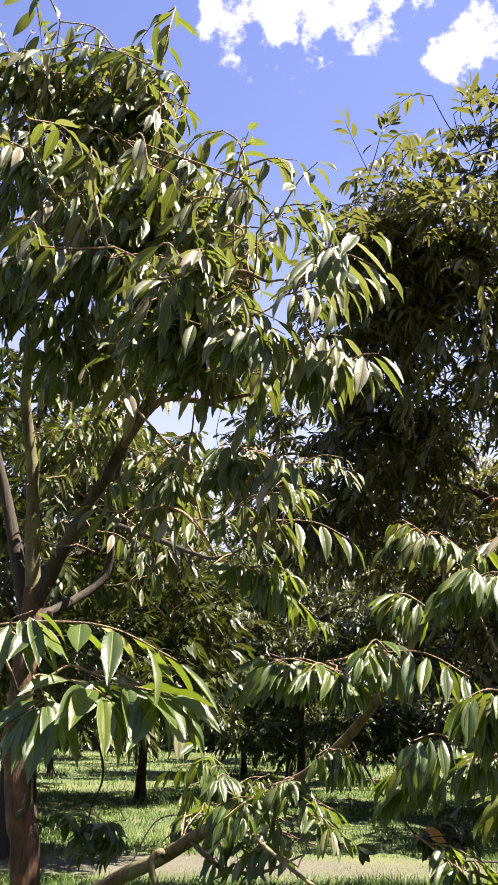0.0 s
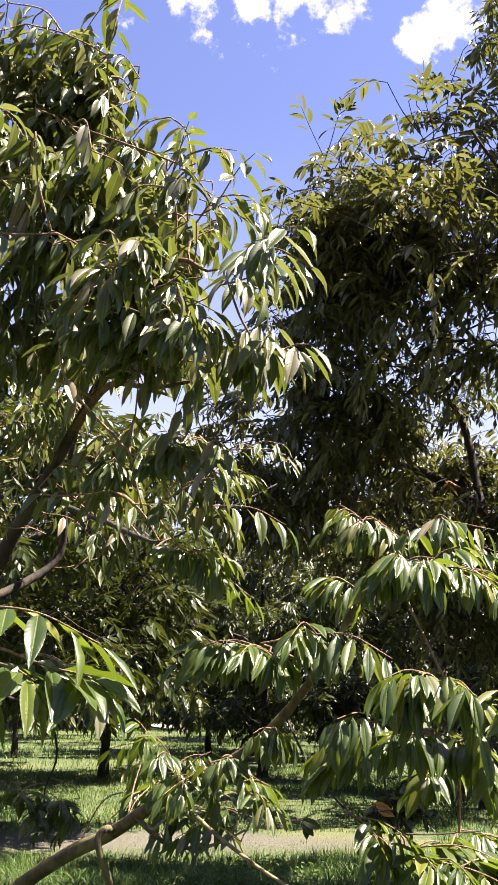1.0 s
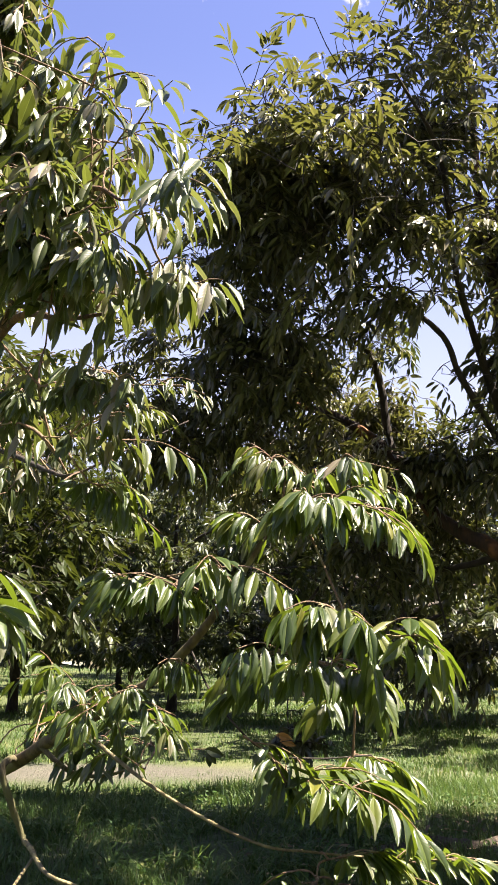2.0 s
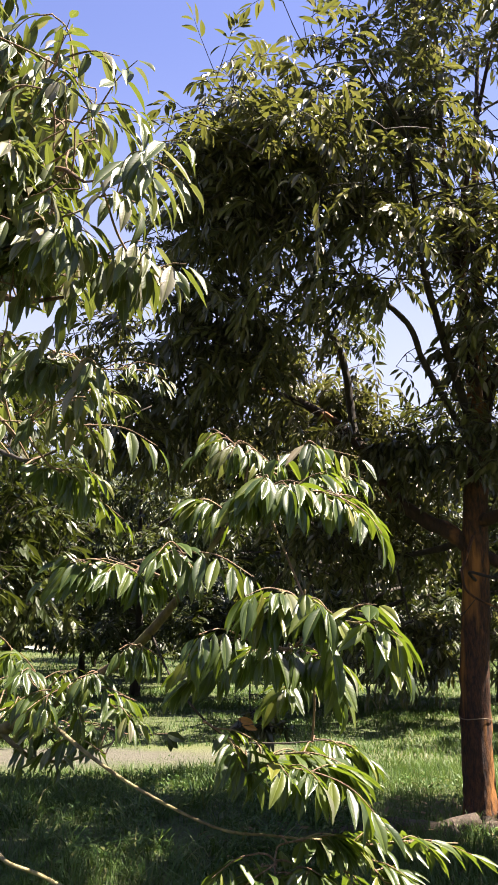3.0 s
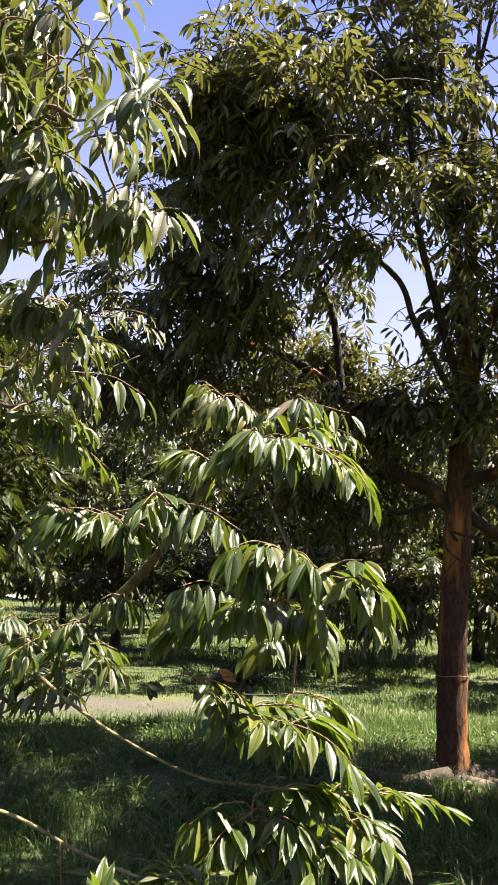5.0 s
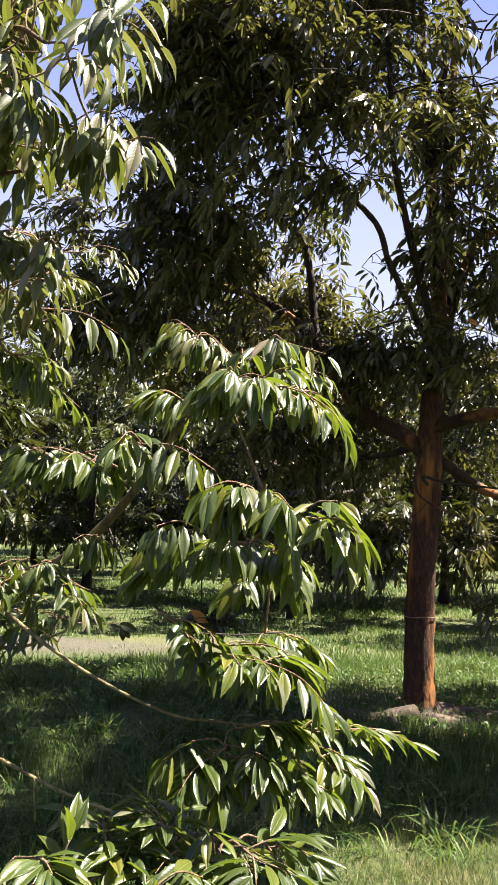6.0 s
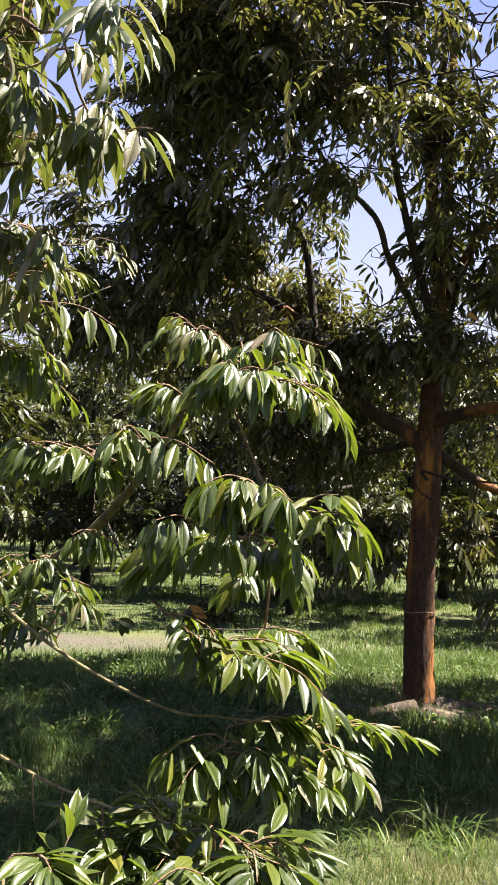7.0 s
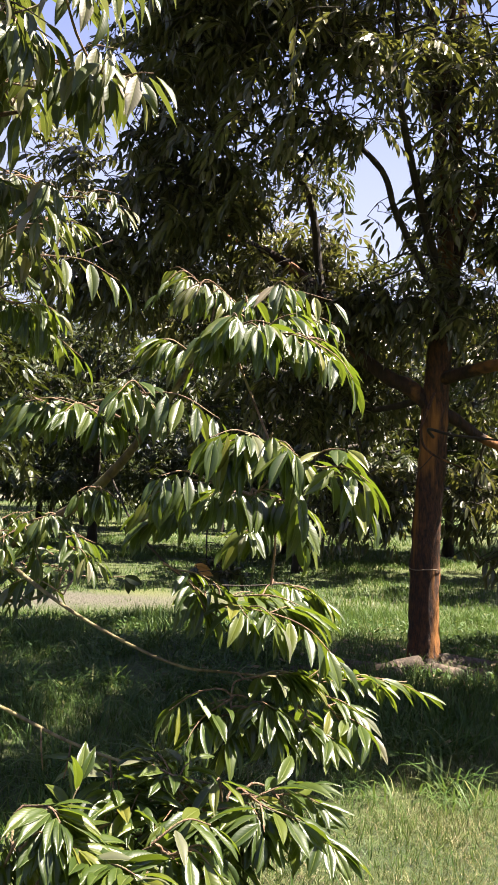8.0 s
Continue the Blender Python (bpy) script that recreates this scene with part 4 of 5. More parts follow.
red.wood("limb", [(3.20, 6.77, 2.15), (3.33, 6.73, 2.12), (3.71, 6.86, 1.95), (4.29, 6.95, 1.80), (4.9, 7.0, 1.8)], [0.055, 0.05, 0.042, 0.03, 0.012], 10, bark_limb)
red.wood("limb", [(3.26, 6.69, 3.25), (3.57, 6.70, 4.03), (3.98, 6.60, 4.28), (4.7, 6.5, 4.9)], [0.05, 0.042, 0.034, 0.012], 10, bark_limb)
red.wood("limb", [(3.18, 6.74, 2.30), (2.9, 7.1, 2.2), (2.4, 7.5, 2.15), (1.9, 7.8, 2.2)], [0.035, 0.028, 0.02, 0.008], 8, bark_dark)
red.wood("branch", [(3.12, 6.62, 2.30), (3.02, 6.54, 2.12), (2.96, 6.50, 1.98), (3.03, 6.50, 1.82), (3.30, 6.34, 1.67)], [0.012, 0.012, 0.012, 0.010, 0.006], 8)
red.wood("branch", [(3.17, 6.70, 1.93), (3.05, 6.55, 2.0), (3.2, 6.4, 1.95), (3.6, 6.3, 1.92)], [0.014, 0.012, 0.012, 0.008], 8, bark_dark)
for tip, foot in (((2.50, 7.25, 1.25), (2.4, 7.5, 2.15)), ((2.85, 7.15, 1.25), (2.65, 7.3, 2.17)), ((3.75, 7.25, 1.25), (3.71, 6.86, 1.95)), ((4.40, 6.90, 1.40), (4.29, 6.95, 1.80)), ((2.10, 7.40, 1.40), (1.95, 7.78, 2.19))):
    tip, foot = np.array(tip), np.array(foot)
    red.wood("branch", [foot, foot * 0.75 + tip * 0.25 + (0, 0, 0.06), foot * 0.3 + tip * 0.7, tip], [0.014, 0.011, 0.008, 0.004], 7, bark_dark)
# a low dark shoot, and one that hangs beside the trunk
red.wood("branch", [(1.9, 7.8, 2.2), (1.55, 7.5, 1.75), (1.38, 7.1, 1.2), (1.35, 6.95, 0.88)], [0.014, 0.011, 0.008, 0.004], 7, bark_dark)
red.clump((1.40, 6.92, 0.86), (0.24, 0.16, 0.15), 16, 0.13, 9, 0.2, 0.4)
red.wood("branch", [(3.61, 5.83, 2.52), (3.55, 5.85, 1.9), (3.46, 5.86, 1.4), (3.40, 5.86, 1.05)], [0.008, 0.006, 0.005, 0.003], 7, bark_dark)
red.clump((3.36, 5.86, 1.0), (0.16, 0.14, 0.12), 7, 0.13, 8, 0.18, 0.5)
# main side branches of the crown
for k in range(46):
    v = unit(red.rng.normal(0, 1, 3))
    goal = np.array((2.75, 6.5, 4.9)) + v * (1.7, 1.5, 1.7) * red.rng.uniform(0.5, 0.95)
    if np.linalg.norm(goal - (2.38, 6.15, 3.65)) > 0.8:
        red.link(goal, 0.008)
# gaps carved to fit the camera's view lines, and along rays to the sun
carved_gaps = [((4.2, 6.3, 2.4), 0.7), ((4.8, 6.1, 3.5), 0.75), ((5.4, 5.85, 4.6), 0.75), ((2.38, 6.15, 3.65), 0.50), ((2.06, 5.2, 3.33), 0.45), ((2.70, 7.0, 3.95), 0.55), ((3.1, 8.2, 4.35), 0.7), ((2.85, 6.15, 1.75), 0.45), ((4.65, 6.5, 2.95), 0.45), ((4.35, 6.75, 2.55), 0.4), ((2.44, 6.92, 4.67), 0.50), ((2.94, 6.84, 5.5), 0.55), ((3.4, 6.77, 6.35), 0.55), ((2.10, 6.75, 3.60), 0.42), ((1.90, 6.05, 3.35), 0.42), ((1.95, 6.3, 3.0), 0.4), ((2.7, 5.6, 4.6), 0.35)]
red.lobes((1.90, 6.20, 4.70), (1.15, 1.35, 1.35), 15, 0.42, 22, 0.12, 12, 0.32, 0.3, gaps=carved_gaps, shell=0.35)
red.clump((1.70, 6.20, 4.75), (1.55, 1.60, 1.70), 420, 0.12, 12, 0.32, 0.3, gaps=carved_gaps)
red.clump((1.25, 5.05, 4.75), (0.75, 0.60, 0.32), 70, 0.12, 12, 0.3, 0.3)
# the dense shaded side of the crown
red.clump((1.05, 6.75, 4.60), (0.62, 0.75, 1.15), 150, 0.125, 12, 0.32, 0.35)
red.clump((0.90, 6.85, 3.72), (0.68, 0.70, 0.75), 112, 0.125, 12, 0.32, 0.35)
red.wood("branch", [(1.4, 8.15, 3.92), (0.8, 8.0, 4.0), (0.3, 7.7, 3.95), (0.0, 7.5, 3.8)], [0.024, 0.018, 0.012, 0.006], 8, bark_dark)
red.clump((0.10, 7.55, 3.75), (0.50, 0.60, 0.95), 100, 0.125, 12, 0.32, 0.35)
red.clump((0.55, 7.25, 3.15), (0.60, 0.60, 0.50), 90, 0.125, 12, 0.32, 0.4)
red.clump((3.40, 6.10, 5.10), (2.0, 1.8, 2.2), 300, 0.12, 12, 0.32, 0.3, gaps=carved_gaps)
red.lobes((3.60, 6.00, 5.30), (1.9, 1.7, 1.9), 10, 0.42, 18, 0.12, 12, 0.32, 0.3, gaps=carved_gaps, shell=0.4)
red.clump((1.75, 7.40, 3.75), (1.35, 0.80, 1.00), 120, 0.12, 12, 0.32, 0.3, gaps=carved_gaps)
red.clump((4.20, 7.60, 3.60), (1.2, 0.8, 1.0), 130, 0.12, 12, 0.32, 0.3, gaps=carved_gaps)
red.clump((3.70, 7.60, 2.55), (1.7, 0.7, 0.7), 120, 0.12, 12, 0.32, 0.3, gaps=carved_gaps)
red.clump((3.00, 6.25, 2.95), (0.50, 0.28, 0.36), 42, 0.12, 12, 0.3, 0.5)
red.clump((2.45, 7.25, 1.36), (0.55, 0.35, 0.40), 60, 0.125, 10, 0.32, 0.5)
red.clump((2.86, 7.08, 1.40), (0.34, 0.30, 0.42), 62, 0.125, 10, 0.3, 0.5)
red.clump((3.62, 7.02, 1.45), (0.34, 0.28, 0.42), 20, 0.125, 10, 0.3, 0.5)
red.clump((3.85, 7.25, 1.40), (0.50, 0.35, 0.45), 46, 0.125, 10, 0.32, 0.5)
red.clump((4.40, 6.85, 1.55), (0.45, 0.35, 0.42), 42, 0.125, 10, 0.32, 0.5)
red.spray(7, 0.14, (0.79, 5.41, 5.42), (0.68, 5.26, 5.55), (0.62, 5.22, 5.68), droop=-0.2)
red.spray(7, 0.14, (1.44, 4.76, 5.18), (1.35, 4.61, 5.32), (1.35, 4.58, 5.44), droop=-0.1)
red.clump((4.30, 6.40, 2.65), (0.9, 0.9, 0.6), 65, 0.12, 12, 0.32, 0.3, gaps=carved_gaps)
red.clump((2.35, 7.50, 2.45), (0.9, 0.6, 0.7), 150, 0.12, 12, 0.32, 0.3)
# added mostly out of view, to keep sun off the upper trunk
red.clump((4.80, 5.50, 5.70), (0.9, 0.8, 0.8), 200, 0.12, 12, 0.32, 0.3, gaps=carved_gaps)
red.clump((1.75, 8.7, 3.85), (0.85, 0.5, 0.85), 190, 0.12, 12, 0.32, 0.3)
# added behind the crown, to carry its shade farther over the grass
red.clump((2.0, 8.8, 3.3), (1.1, 0.5, 0.6), 85, 0.12, 12, 0.32, 0.3, gaps=carved_gaps)
red.clump((1.2, 8.9, 3.6), (0.9, 0.5, 0.6), 105, 0.12, 12, 0.32, 0.3, gaps=carved_gaps)
red.clump((3.0, 9.0, 3.2), (0.7, 0.5, 0.5), 50, 0.12, 12, 0.32, 0.3, gaps=carved_gaps)
red.clump((2.45, 5.75, 6.75), (0.50, 0.75, 0.75), 60, 0.12, 12, 0.32, 0.3)
red.clump((3.45, 6.1, 7.35), (1.15, 1.2, 0.9), 105, 0.12, 12, 0.32, 0.3)
# two more added low at the back, for shade on the grass
red.clump((1.6, 8.2, 3.0), (1.0, 0.35, 0.4), 80, 0.12, 12, 0.32, 0.3)
red.clump((3.1, 8.15, 2.9), (0.7, 0.3, 0.4), 50, 0.12, 12, 0.32, 0.3)
# foliage round the leaders and at the foot of the carved sky gap
red.clump((3.20, 6.60, 3.95), (0.45, 0.40, 0.60), 60, 0.12, 12, 0.3, 0.3)
red.clump((3.30, 6.60, 4.95), (0.55, 0.50, 0.60), 80, 0.12, 12, 0.3, 0.3)
red.clump((3.75, 6.60, 3.65), (0.40, 0.40, 0.45), 50, 0.12, 12, 0.3, 0.3)
red.clump((2.66, 6.87, 3.06), (0.45, 0.35, 0.20), 50, 0.12, 12, 0.28, 0.3)
red.clump((2.48, 7.97, 3.50), (0.38, 0.40, 0.55), 100, 0.12, 12, 0.3, 0.3)
red.clump((0.98, 5.75, 4.55), (0.45, 0.60, 0.50), 130, 0.12, 12, 0.32, 0.35)
red.clump((0.85, 5.35, 4.72), (0.35, 0.40, 0.30), 60, 0.12, 12, 0.3, 0.3)
red.clump((2.75, 6.9, 2.95), (0.6, 0.45, 0.35), 50, 0.12, 12, 0.32, 0.4, gaps=(((3.05, 6.92, 3.1), 0.32),))
# dead leaves caught in the shoots
for x, y, z, turn, size in ((1.22, 6.74, 0.87, 4, 0.15), (1.25, 6.72, 0.83, -16, 0.13), (2.98, 5.68, 3.09, 10, 0.12)):
    verts, tris, uvs = FINE[4]
    me = tri_mesh("dead_leaf", verts * (1, 1.35, 1), tris, uvs)
    ob = part_mesh("dead_leaf", me, leaf_dry, red.root, "dry orange-brown dead leaf")
    ob.matrix_basis = Matrix.Translation(Vector((x, y, z)) - Vector(red.base)) @ Euler((radians(70), radians(14), radians(turn))).to_matrix().to_4x4() @ Matrix.Scale(size, 4)
    red.link(np.array((x, y, z)), 0.003)
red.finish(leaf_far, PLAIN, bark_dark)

# a tree added out of view, its clumps set so their shade falls on the grass
shady = Tree("durian_tree", (6.20, 4.70, 0.00), bark_red, "spreading fruit tree out of view, added to shade the grass", seed=17)
shady.wood("trunk", [(6.20, 4.70, -0.05), (6.18, 4.70, 0.50), (6.15, 4.75, 2.00), (6.10, 4.80, 3.40), (5.90, 4.90, 5.20)], [0.2, 0.13, 0.12, 0.1, 0.04], 12)
shady.wood("limb", [(6.15, 4.77, 2.60), (5.60, 5.20, 3.90), (5.00, 5.70, 5.00)], [0.07, 0.05, 0.015], 10)
shady.wood("limb", [(6.12, 4.80, 3.00), (5.20, 4.70, 4.20), (4.40, 4.90, 5.00)], [0.07, 0.05, 0.015], 10)
shady.wood("limb", [(5.20, 4.70, 4.20), (4.40, 4.40, 4.80), (3.70, 4.10, 5.20)], [0.05, 0.035, 0.012], 10)
shady.clump((4.90, 5.80, 5.20), (0.95, 0.85, 0.9), 270, 0.16, 10, 0.36)
shady.clump((4.40, 4.95, 5.20), (1.1, 0.95, 0.8), 290, 0.16, 10, 0.36)
shady.clump((3.65, 4.05, 5.30), (0.95, 0.85, 0.8), 230, 0.16, 10, 0.36)
shady.clump((5.05, 4.50, 5.20), (0.9, 0.75, 0.7), 230, 0.16, 10, 0.36)
shady.clump((5.80, 5.00, 5.20), (0.9, 0.8, 0.8), 240, 0.16, 10, 0.36)
shady.clump((2.75, 3.75, 5.30), (0.8, 0.65, 0.6), 100, 0.16, 10, 0.36)
shady.clump((6.65, 7.00, 4.40), (0.8, 0.8, 0.6), 120, 0.16, 10, 0.36)
shady.finish(leaf_far, PLAIN, bark_dark)

# surface roots and a wire tied round the trunk
for k, (x, y, turn, length) in enumerate(((3.25, 6.75, -0.08, 1.7), (3.10, 6.78, 3.05, 1.3), (3.22, 6.72, -0.55, 1.2), (3.08, 6.75, -2.4, 0.7), (3.24, 6.70, -1.3, 0.5))):
    soup = Soup()
    steps = np.linspace(0, 1, 14)
    wob = 0.10 * np.sin(steps * 7 + k)
    path = np.stack([x + np.cos(turn) * steps * length - np.sin(turn) * wob, y + np.sin(turn) * steps * length + np.cos(turn) * wob, 0.09 - 0.085 * steps ** 0.5 + 0.01 * np.sin(steps * 15 + k)], 1)
    soup.tube(path - red.base, [0.085, 0.07, 0.055, 0.04, 0.014], 10, 0.12, red.rng)
    part_mesh("root", soup.mesh("root"), bark_root, red.root, "pale grey surface root")
soup = Soup()
ang = np.linspace(0, 2 * np.pi, 33)
soup.tube(np.stack([3.16 + 0.131 * np.cos(ang), 6.805 + 0.131 * np.sin(ang), 0.86 + 0.006 * np.sin(3 * ang)], 1), [0.004, 0.004], 6)
tagged(part_mesh("wire_loop", soup.mesh("wire_loop"), wire_mat), "thin rusty wire loop tied round the red-brown trunk", "wire")


# ---------------------------------------------------------------- other trees of the orchard
def orchard_tree(base, height, spread, seed, low=0.9, count=760, size=0.20):
    tree = Tree("orchard_tree", base, bark_dark, "dark leafy orchard tree standing in grass farther off", group="trees of the orchard behind", seed=seed)
    tree.stride = 6
    b, rng = np.array(base, float), np.random.default_rng(seed)
    tree.wood("trunk", [b + (0, 0, -0.05), b + (0.02, 0.02, 0.6), b + (0.05, 0, 1.6), b + (0.0, 0.05, height * 0.6), b + (0.05, 0, height * 0.9)], [0.135, 0.09, 0.08, 0.05, 0.015], 10)
    for k in range(9):
        turn, h = k * 2.4 + rng.uniform(0, 0.6), rng.uniform(1.5, height * 0.6)
        way = np.array((math.cos(turn), math.sin(turn), 0.0))
        tree.wood("limb", [b + (0, 0, h), b + way * spread * 0.4 + UP * (h + 0.4), b + way * spread * 0.8 + UP * (h + 0.5)], [0.05, 0.035, 0.01], 7)
    middle = (height + low) / 2
    tree.lobes(b + (0, 0, middle), (spread * 0.85, spread * 0.85, (height - low) / 2 * 0.85), 26, 0.8, count // 26, size, 12, 2 * size, 0.4, shell=0.45)
    tree.lobes(b + (0, 0, low + 0.7), (spread * 0.9, spread * 0.9, 0.4), 14, 0.7, count // 30, size, 12, 2 * size, 0.4, shell=0.5)
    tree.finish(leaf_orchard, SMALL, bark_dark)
    return tree.root


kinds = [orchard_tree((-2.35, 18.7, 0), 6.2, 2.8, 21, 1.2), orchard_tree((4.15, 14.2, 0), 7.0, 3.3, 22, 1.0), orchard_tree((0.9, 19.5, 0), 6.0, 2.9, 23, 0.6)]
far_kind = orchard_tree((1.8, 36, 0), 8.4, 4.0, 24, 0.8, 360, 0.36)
# the one at (8.1, 5.9) and two behind the camera: unseen, added to block light
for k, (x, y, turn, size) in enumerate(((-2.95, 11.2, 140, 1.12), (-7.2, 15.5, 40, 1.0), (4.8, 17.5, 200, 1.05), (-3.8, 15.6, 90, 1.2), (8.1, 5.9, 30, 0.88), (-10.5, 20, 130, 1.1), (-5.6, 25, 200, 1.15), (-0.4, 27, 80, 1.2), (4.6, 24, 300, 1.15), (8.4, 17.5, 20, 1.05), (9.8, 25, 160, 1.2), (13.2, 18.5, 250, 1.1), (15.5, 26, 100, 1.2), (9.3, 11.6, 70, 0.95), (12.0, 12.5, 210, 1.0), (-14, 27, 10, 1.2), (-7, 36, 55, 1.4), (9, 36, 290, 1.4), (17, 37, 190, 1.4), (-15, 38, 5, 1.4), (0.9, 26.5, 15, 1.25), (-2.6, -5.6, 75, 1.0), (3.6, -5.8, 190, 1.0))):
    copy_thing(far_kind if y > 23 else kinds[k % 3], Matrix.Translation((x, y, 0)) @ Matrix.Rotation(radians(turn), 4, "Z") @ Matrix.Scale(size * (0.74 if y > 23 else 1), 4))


def shrub(base, width, height, seed):
    tree = Tree("shrub", base, bark_dark, "pale grey-green shrub at the edge of the grass", "shrub", "shrubs along the far edge", seed)
    b = np.array(base, float)
    for k in range(4):
        turn = k * 1.7
        tree.wood("stem", [b + (0, 0, -0.05), b + (0.3 * math.cos(turn), 0.3 * math.sin(turn), height * 0.4), b + (0.5 * math.cos(turn), 0.5 * math.sin(turn), height * 0.8)], [0.04, 0.03, 0.01], 6)
    tree.clump(b + (0, 0, height * 0.5), (width, width * 0.7, height * 0.5), 170, 0.16, 11, 0.4, droop=0.5)
    tree.finish(leaf_bush, ROUGH, bark_dark)
    return tree.root


bushes = [shrub((-0.1, 31, 0), 1.7, 3.4, 31)]
for x, y, turn, size in ((-4.2, 32, 70, 1.0), (3.4, 31.5, 150, 0.9), (12.5, 30, 220, 1.1), (-10, 31, 300, 1.1)):
    copy_thing(bushes[0], Matrix.Translation((x, y, 0)) @ Matrix.Rotation(radians(turn), 4, "Z") @ Matrix.Scale(size, 4))

# a belt of woodland closes the orchard all round
belt = []
rng = np.random.default_rng(77)
for k in range(22000):
    turn = rng.uniform(0, 2 * math.pi)
    far = rng.uniform(44, 52)
    top = 7.5 + 2.0 * math.sin(turn * 9) + 1.4 * math.sin(turn * 23 + 1)
    x = unit(rng.normal(0, 1, 3))
    z = unit(np.cross(x, rng.normal(0, 1, 3)))
    belt.append(((far * math.cos(turn), far * math.sin(turn), top * rng.uniform(0.0, 1) ** 0.8), x, np.cross(z, x), z, rng.uniform(1.2, 2.4), k))
tagged(part_mesh("far_woods", leaf_mass_mesh("far_woods", belt, ROUGH), leaf_far), "dark belt of woodland round the orchard", "woods", kind="stuff")


# ---------------------------------------------------------------- grass
def blade_shape(bend, wide, rows):
    verts, tris = [], []
    for i in range(rows + 1):
        u = i / (rows + 1)
        verts += [(bend * u**2, -wide * (1 - u * 0.75), u - bend * 0.45 * u**2), (bend * u**2, wide * (1 - u * 0.75), u - bend * 0.45 * u**2)]
    verts.append((bend * 1.1, 0, 1 - bend * 0.55))
    for i in range(rows):
        a = 2 * i
        tris += [(a, a + 1, a + 3), (a, a + 3, a + 2)]
    tris.append((2 * rows, 2 * rows + 1, 2 * rows + 2))
    return np.array(verts), np.array(tris), np.zeros((len(verts), 2))


BLADES = [blade_shape(b, w, 2) for b, w in ((0.25, 0.02), (0.55, 0.022), (0.85, 0.018), (0.4, 0.026))]
SHORT = [blade_shape(b, w, 1) for b, w in ((0.3, 0.05), (0.7, 0.06), (0.5, 0.04))]


def lawn(label, count, xs, ys, tall, shapes, seed, edge=0.8, patch=0.5, mat=grass_mat, lean_by=0.22):
    rng, found = np.random.default_rng(seed), []
    while len(found) < count:
        x, y = rng.uniform(*xs), rng.uniform(*ys)
        grow = 0.5 + 0.5 * noise.noise((x * patch, y * patch, seed)) + 0.35 * noise.noise((x * 2.1, y * 2.1, seed + 4.0))
        strip = abs(y - 10.7) < 0.9 and x < 2.6
        count -= 0.15
        inside = min(x - xs[0], xs[1] - x, y - ys[0], ys[1] - y) / edge
        if inside < rng.random():
            continue
        if rng.random() > 0.25 + 0.9 * grow or (strip and rng.random() < 0.6):
            continue
        turn = rng.uniform(0, 2 * math.pi)
        lean = rng.normal(0, lean_by, 2)
        z = unit(np.array((lean[0], lean[1], 1.0)))
        x_ = unit(np.cross((-math.sin(turn), math.cos(turn), 0), z))
        size = tall * (0.45 + 0.75 * max(0, grow)) * rng.uniform(0.6, 1.3) * (0.45 if strip else 1) * (0.6 if 2.4 < y < 4.7 and x > 0.6 else 1)
        found.append(((x, y, ground_height(x, y) - 0.01), x_, np.cross(z, x_), z, size, int(rng.integers(0, 60))))
    tagged(part_mesh("grass", leaf_mass_mesh("grass", found, shapes), mat), label, "grass", kind="stuff")


def tufts(label, spots, seed):
    rng, found = np.random.default_rng(seed), []
    for x, y in spots:
        tall = rng.uniform(0.22, 0.42)
        for k in range(26):
            turn = rng.uniform(0, 2 * math.pi)
            z = unit(np.array((0.35 * math.cos(turn), 0.35 * math.sin(turn), 1.0)) + rng.normal(0, 0.12, 3))
            x_ = unit(np.array((math.cos(turn), math.sin(turn), 0.0)) - z * (z @ np.array((math.cos(turn), math.sin(turn), 0.0))))
            px, py = x + 0.06 * rng.normal(), y + 0.06 * rng.normal()
            found.append(((px, py, ground_height(px, py) - 0.01), x_, np.cross(z, x_), z, tall * rng.uniform(0.5, 1.15), int(rng.integers(1, 3))))
    tagged(part_mesh("grass_tufts", leaf_mass_mesh("grass_tufts", found, BLADES), grass_mat), label, "grass", kind="stuff")


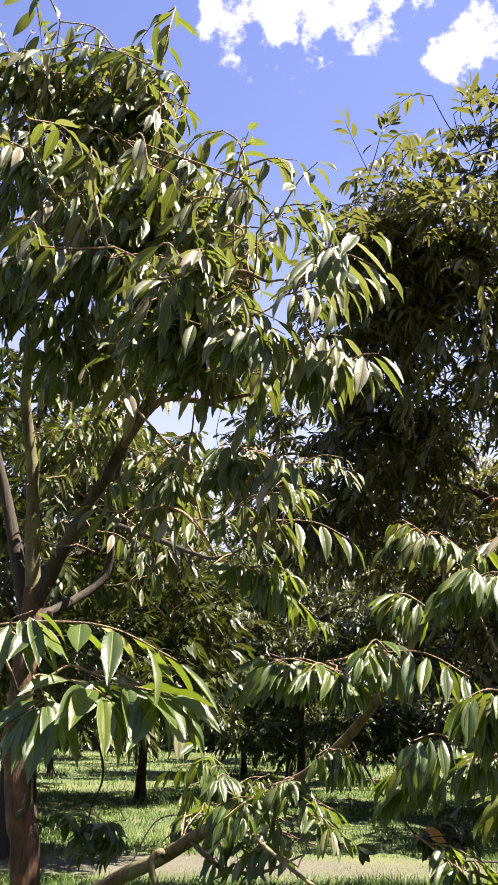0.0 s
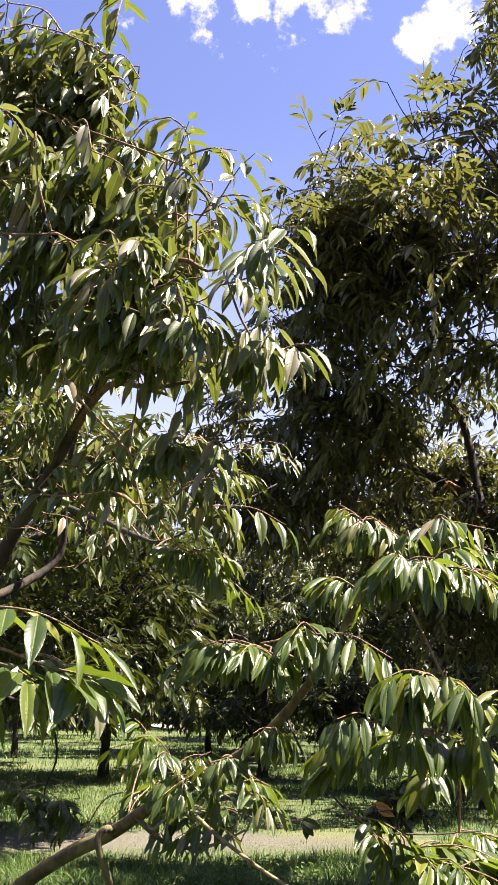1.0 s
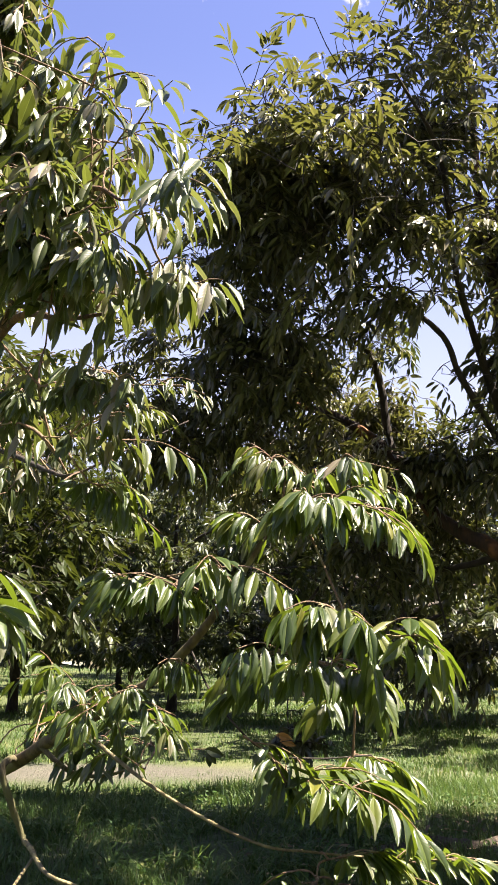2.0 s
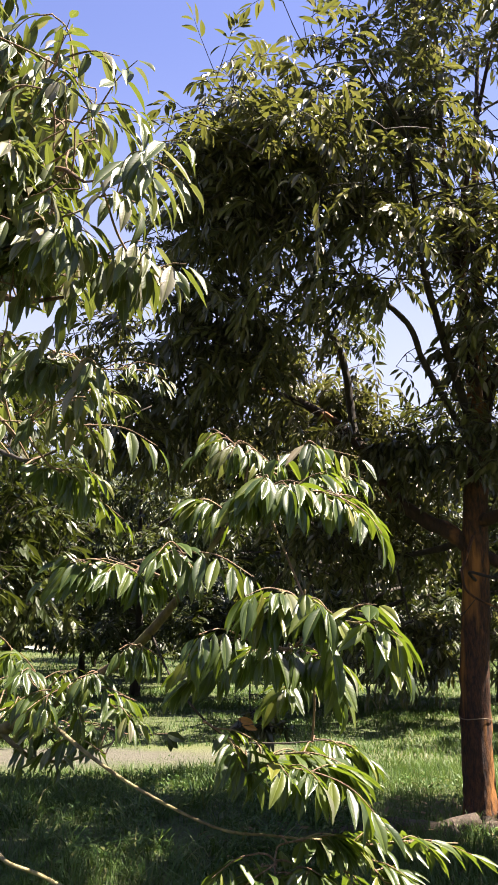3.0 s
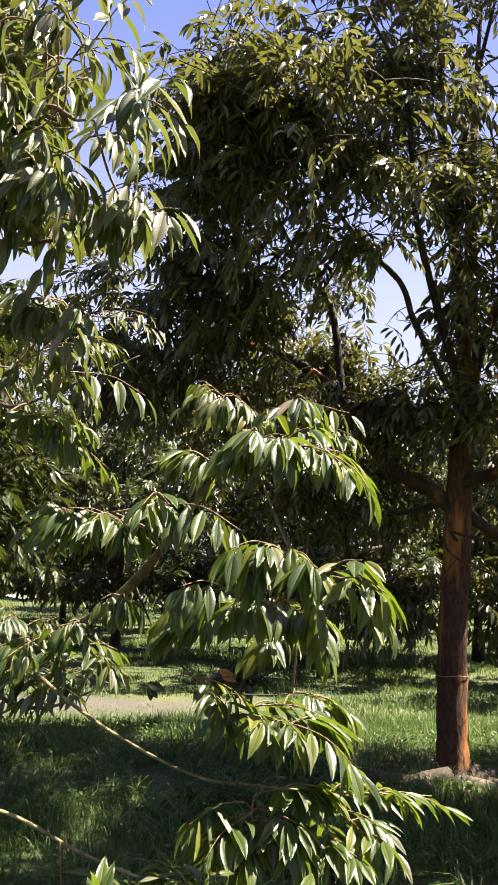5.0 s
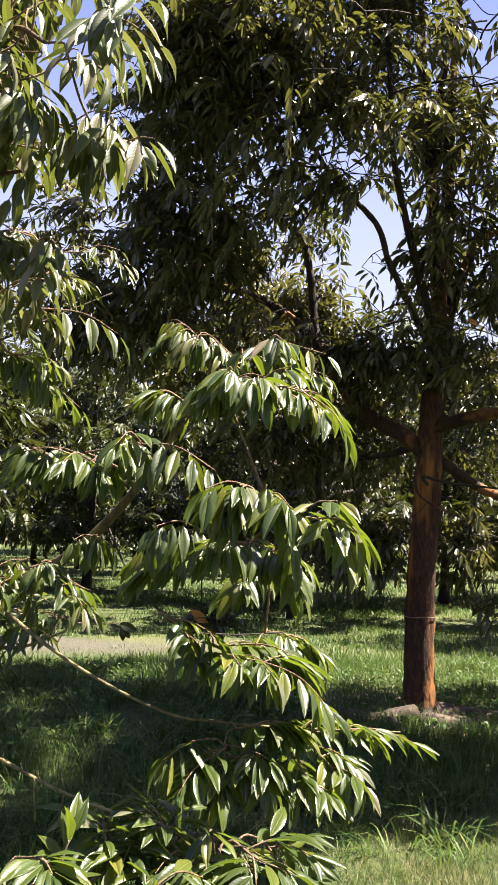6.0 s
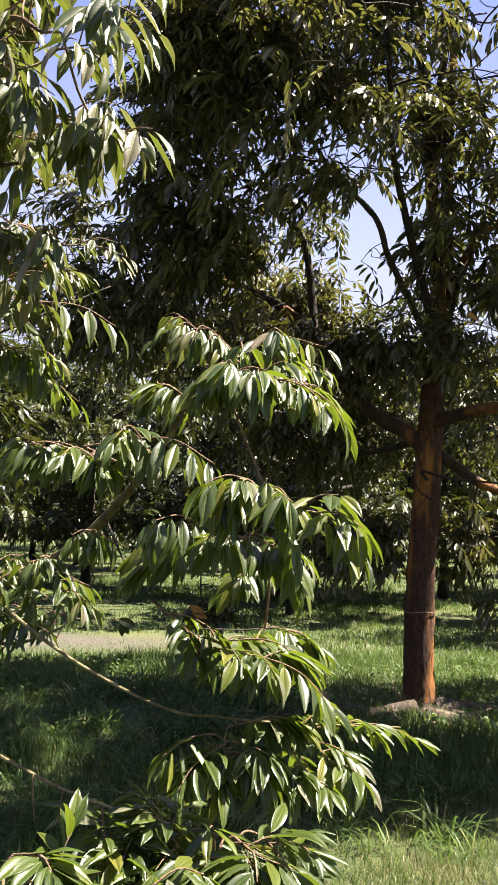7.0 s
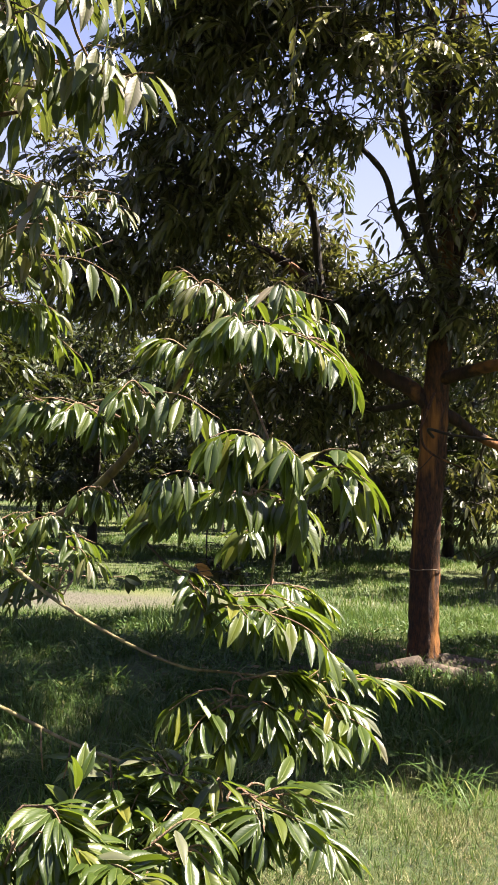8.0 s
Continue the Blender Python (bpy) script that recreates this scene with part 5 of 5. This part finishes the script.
lawn("rough knee-low green grass under the trees", 100000, (-3.2, 6.2), (2.0, 10.4), 0.19, BLADES, 3)
lawn("short sunlit green grass of the orchard", 100000, (-6.5, 11.5), (9.0, 21.5), 0.13, SHORT, 4, 1.2)
lawn("far sunlit green grass of the orchard", 44000, (-18, 24), (19, 46), 0.22, SHORT, 5, 3.0)
lawn("trodden green grass round the standpoint", 26000, (-8, 10), (-6, 3.2), 0.15, SHORT, 6, 1.5)
lawn("tangled drying pale grass in the sun", 52000, (0.5, 4.2), (2.9, 5.0), 0.16, BLADES, 15, 0.4, 1.6, grass_dry, 0.6)
rng = np.random.default_rng(9)
tufts("arching tufts of longer grass in the shade", [(rng.uniform(-1.5, 2.0), rng.uniform(4.0, 8.5)) for k in range(130)] + [(rng.uniform(1.5, 4.5), rng.uniform(3.0, 5.2)) for k in range(40)], 8)

# low broad-leaved weeds among the grass
rng, weeds = np.random.default_rng(14), []
for k in range(16000):
    x, y = rng.uniform(-2.0, 5.5), rng.uniform(2.8, 9.5)
    if noise.noise((x * 0.9, y * 0.9, 7.0)) < 0.02 or y < 4.4:
        continue
    turn = rng.uniform(0, 2 * math.pi)
    z = unit(np.array((rng.normal(0, 0.45), rng.normal(0, 0.45), 1.0)))
    x_ = unit(np.cross((-math.sin(turn), math.cos(turn), 0), z))
    weeds.append(((x, y, ground_height(x, y) + rng.uniform(0.01, 0.12)), x_, np.cross(z, x_), z, rng.uniform(0.03, 0.065), k))
WEED = [leaf_shape(b_, 0.3, w, 0.0, 2) for b_, w in ((0.5, 0.26), (0.2, 0.3), (0.9, 0.22))]
tagged(part_mesh("weeds", leaf_mass_mesh("weeds", weeds, WEED), grass_mat), "low broad-leaved green weeds among the grass", "weeds", kind="stuff")

# fallen leaves under the red-barked tree
rng, litter = np.random.default_rng(12), []
for k in range(420):
    turn, far = rng.uniform(0, 2 * math.pi), rng.uniform(0.2, 2.2)
    x, y = 3.2 + far * math.cos(turn), 6.7 + far * math.sin(turn)
    z = unit(np.array((rng.normal(0, 0.35), rng.normal(0, 0.35), 1.0)))
    x_ = unit(np.cross((-math.sin(turn * 3), math.cos(turn * 3), 0), z))
    litter.append(((x, y, ground_height(x, y) + 0.035), x_, np.cross(z, x_), z, rng.uniform(0.07, 0.14), k))
tagged(part_mesh("fallen_leaves", leaf_mass_mesh("fallen_leaves", litter, PLAIN), leaf_litter_mat), "dry brown fallen leaves lying in the grass", "leaf litter", kind="stuff")
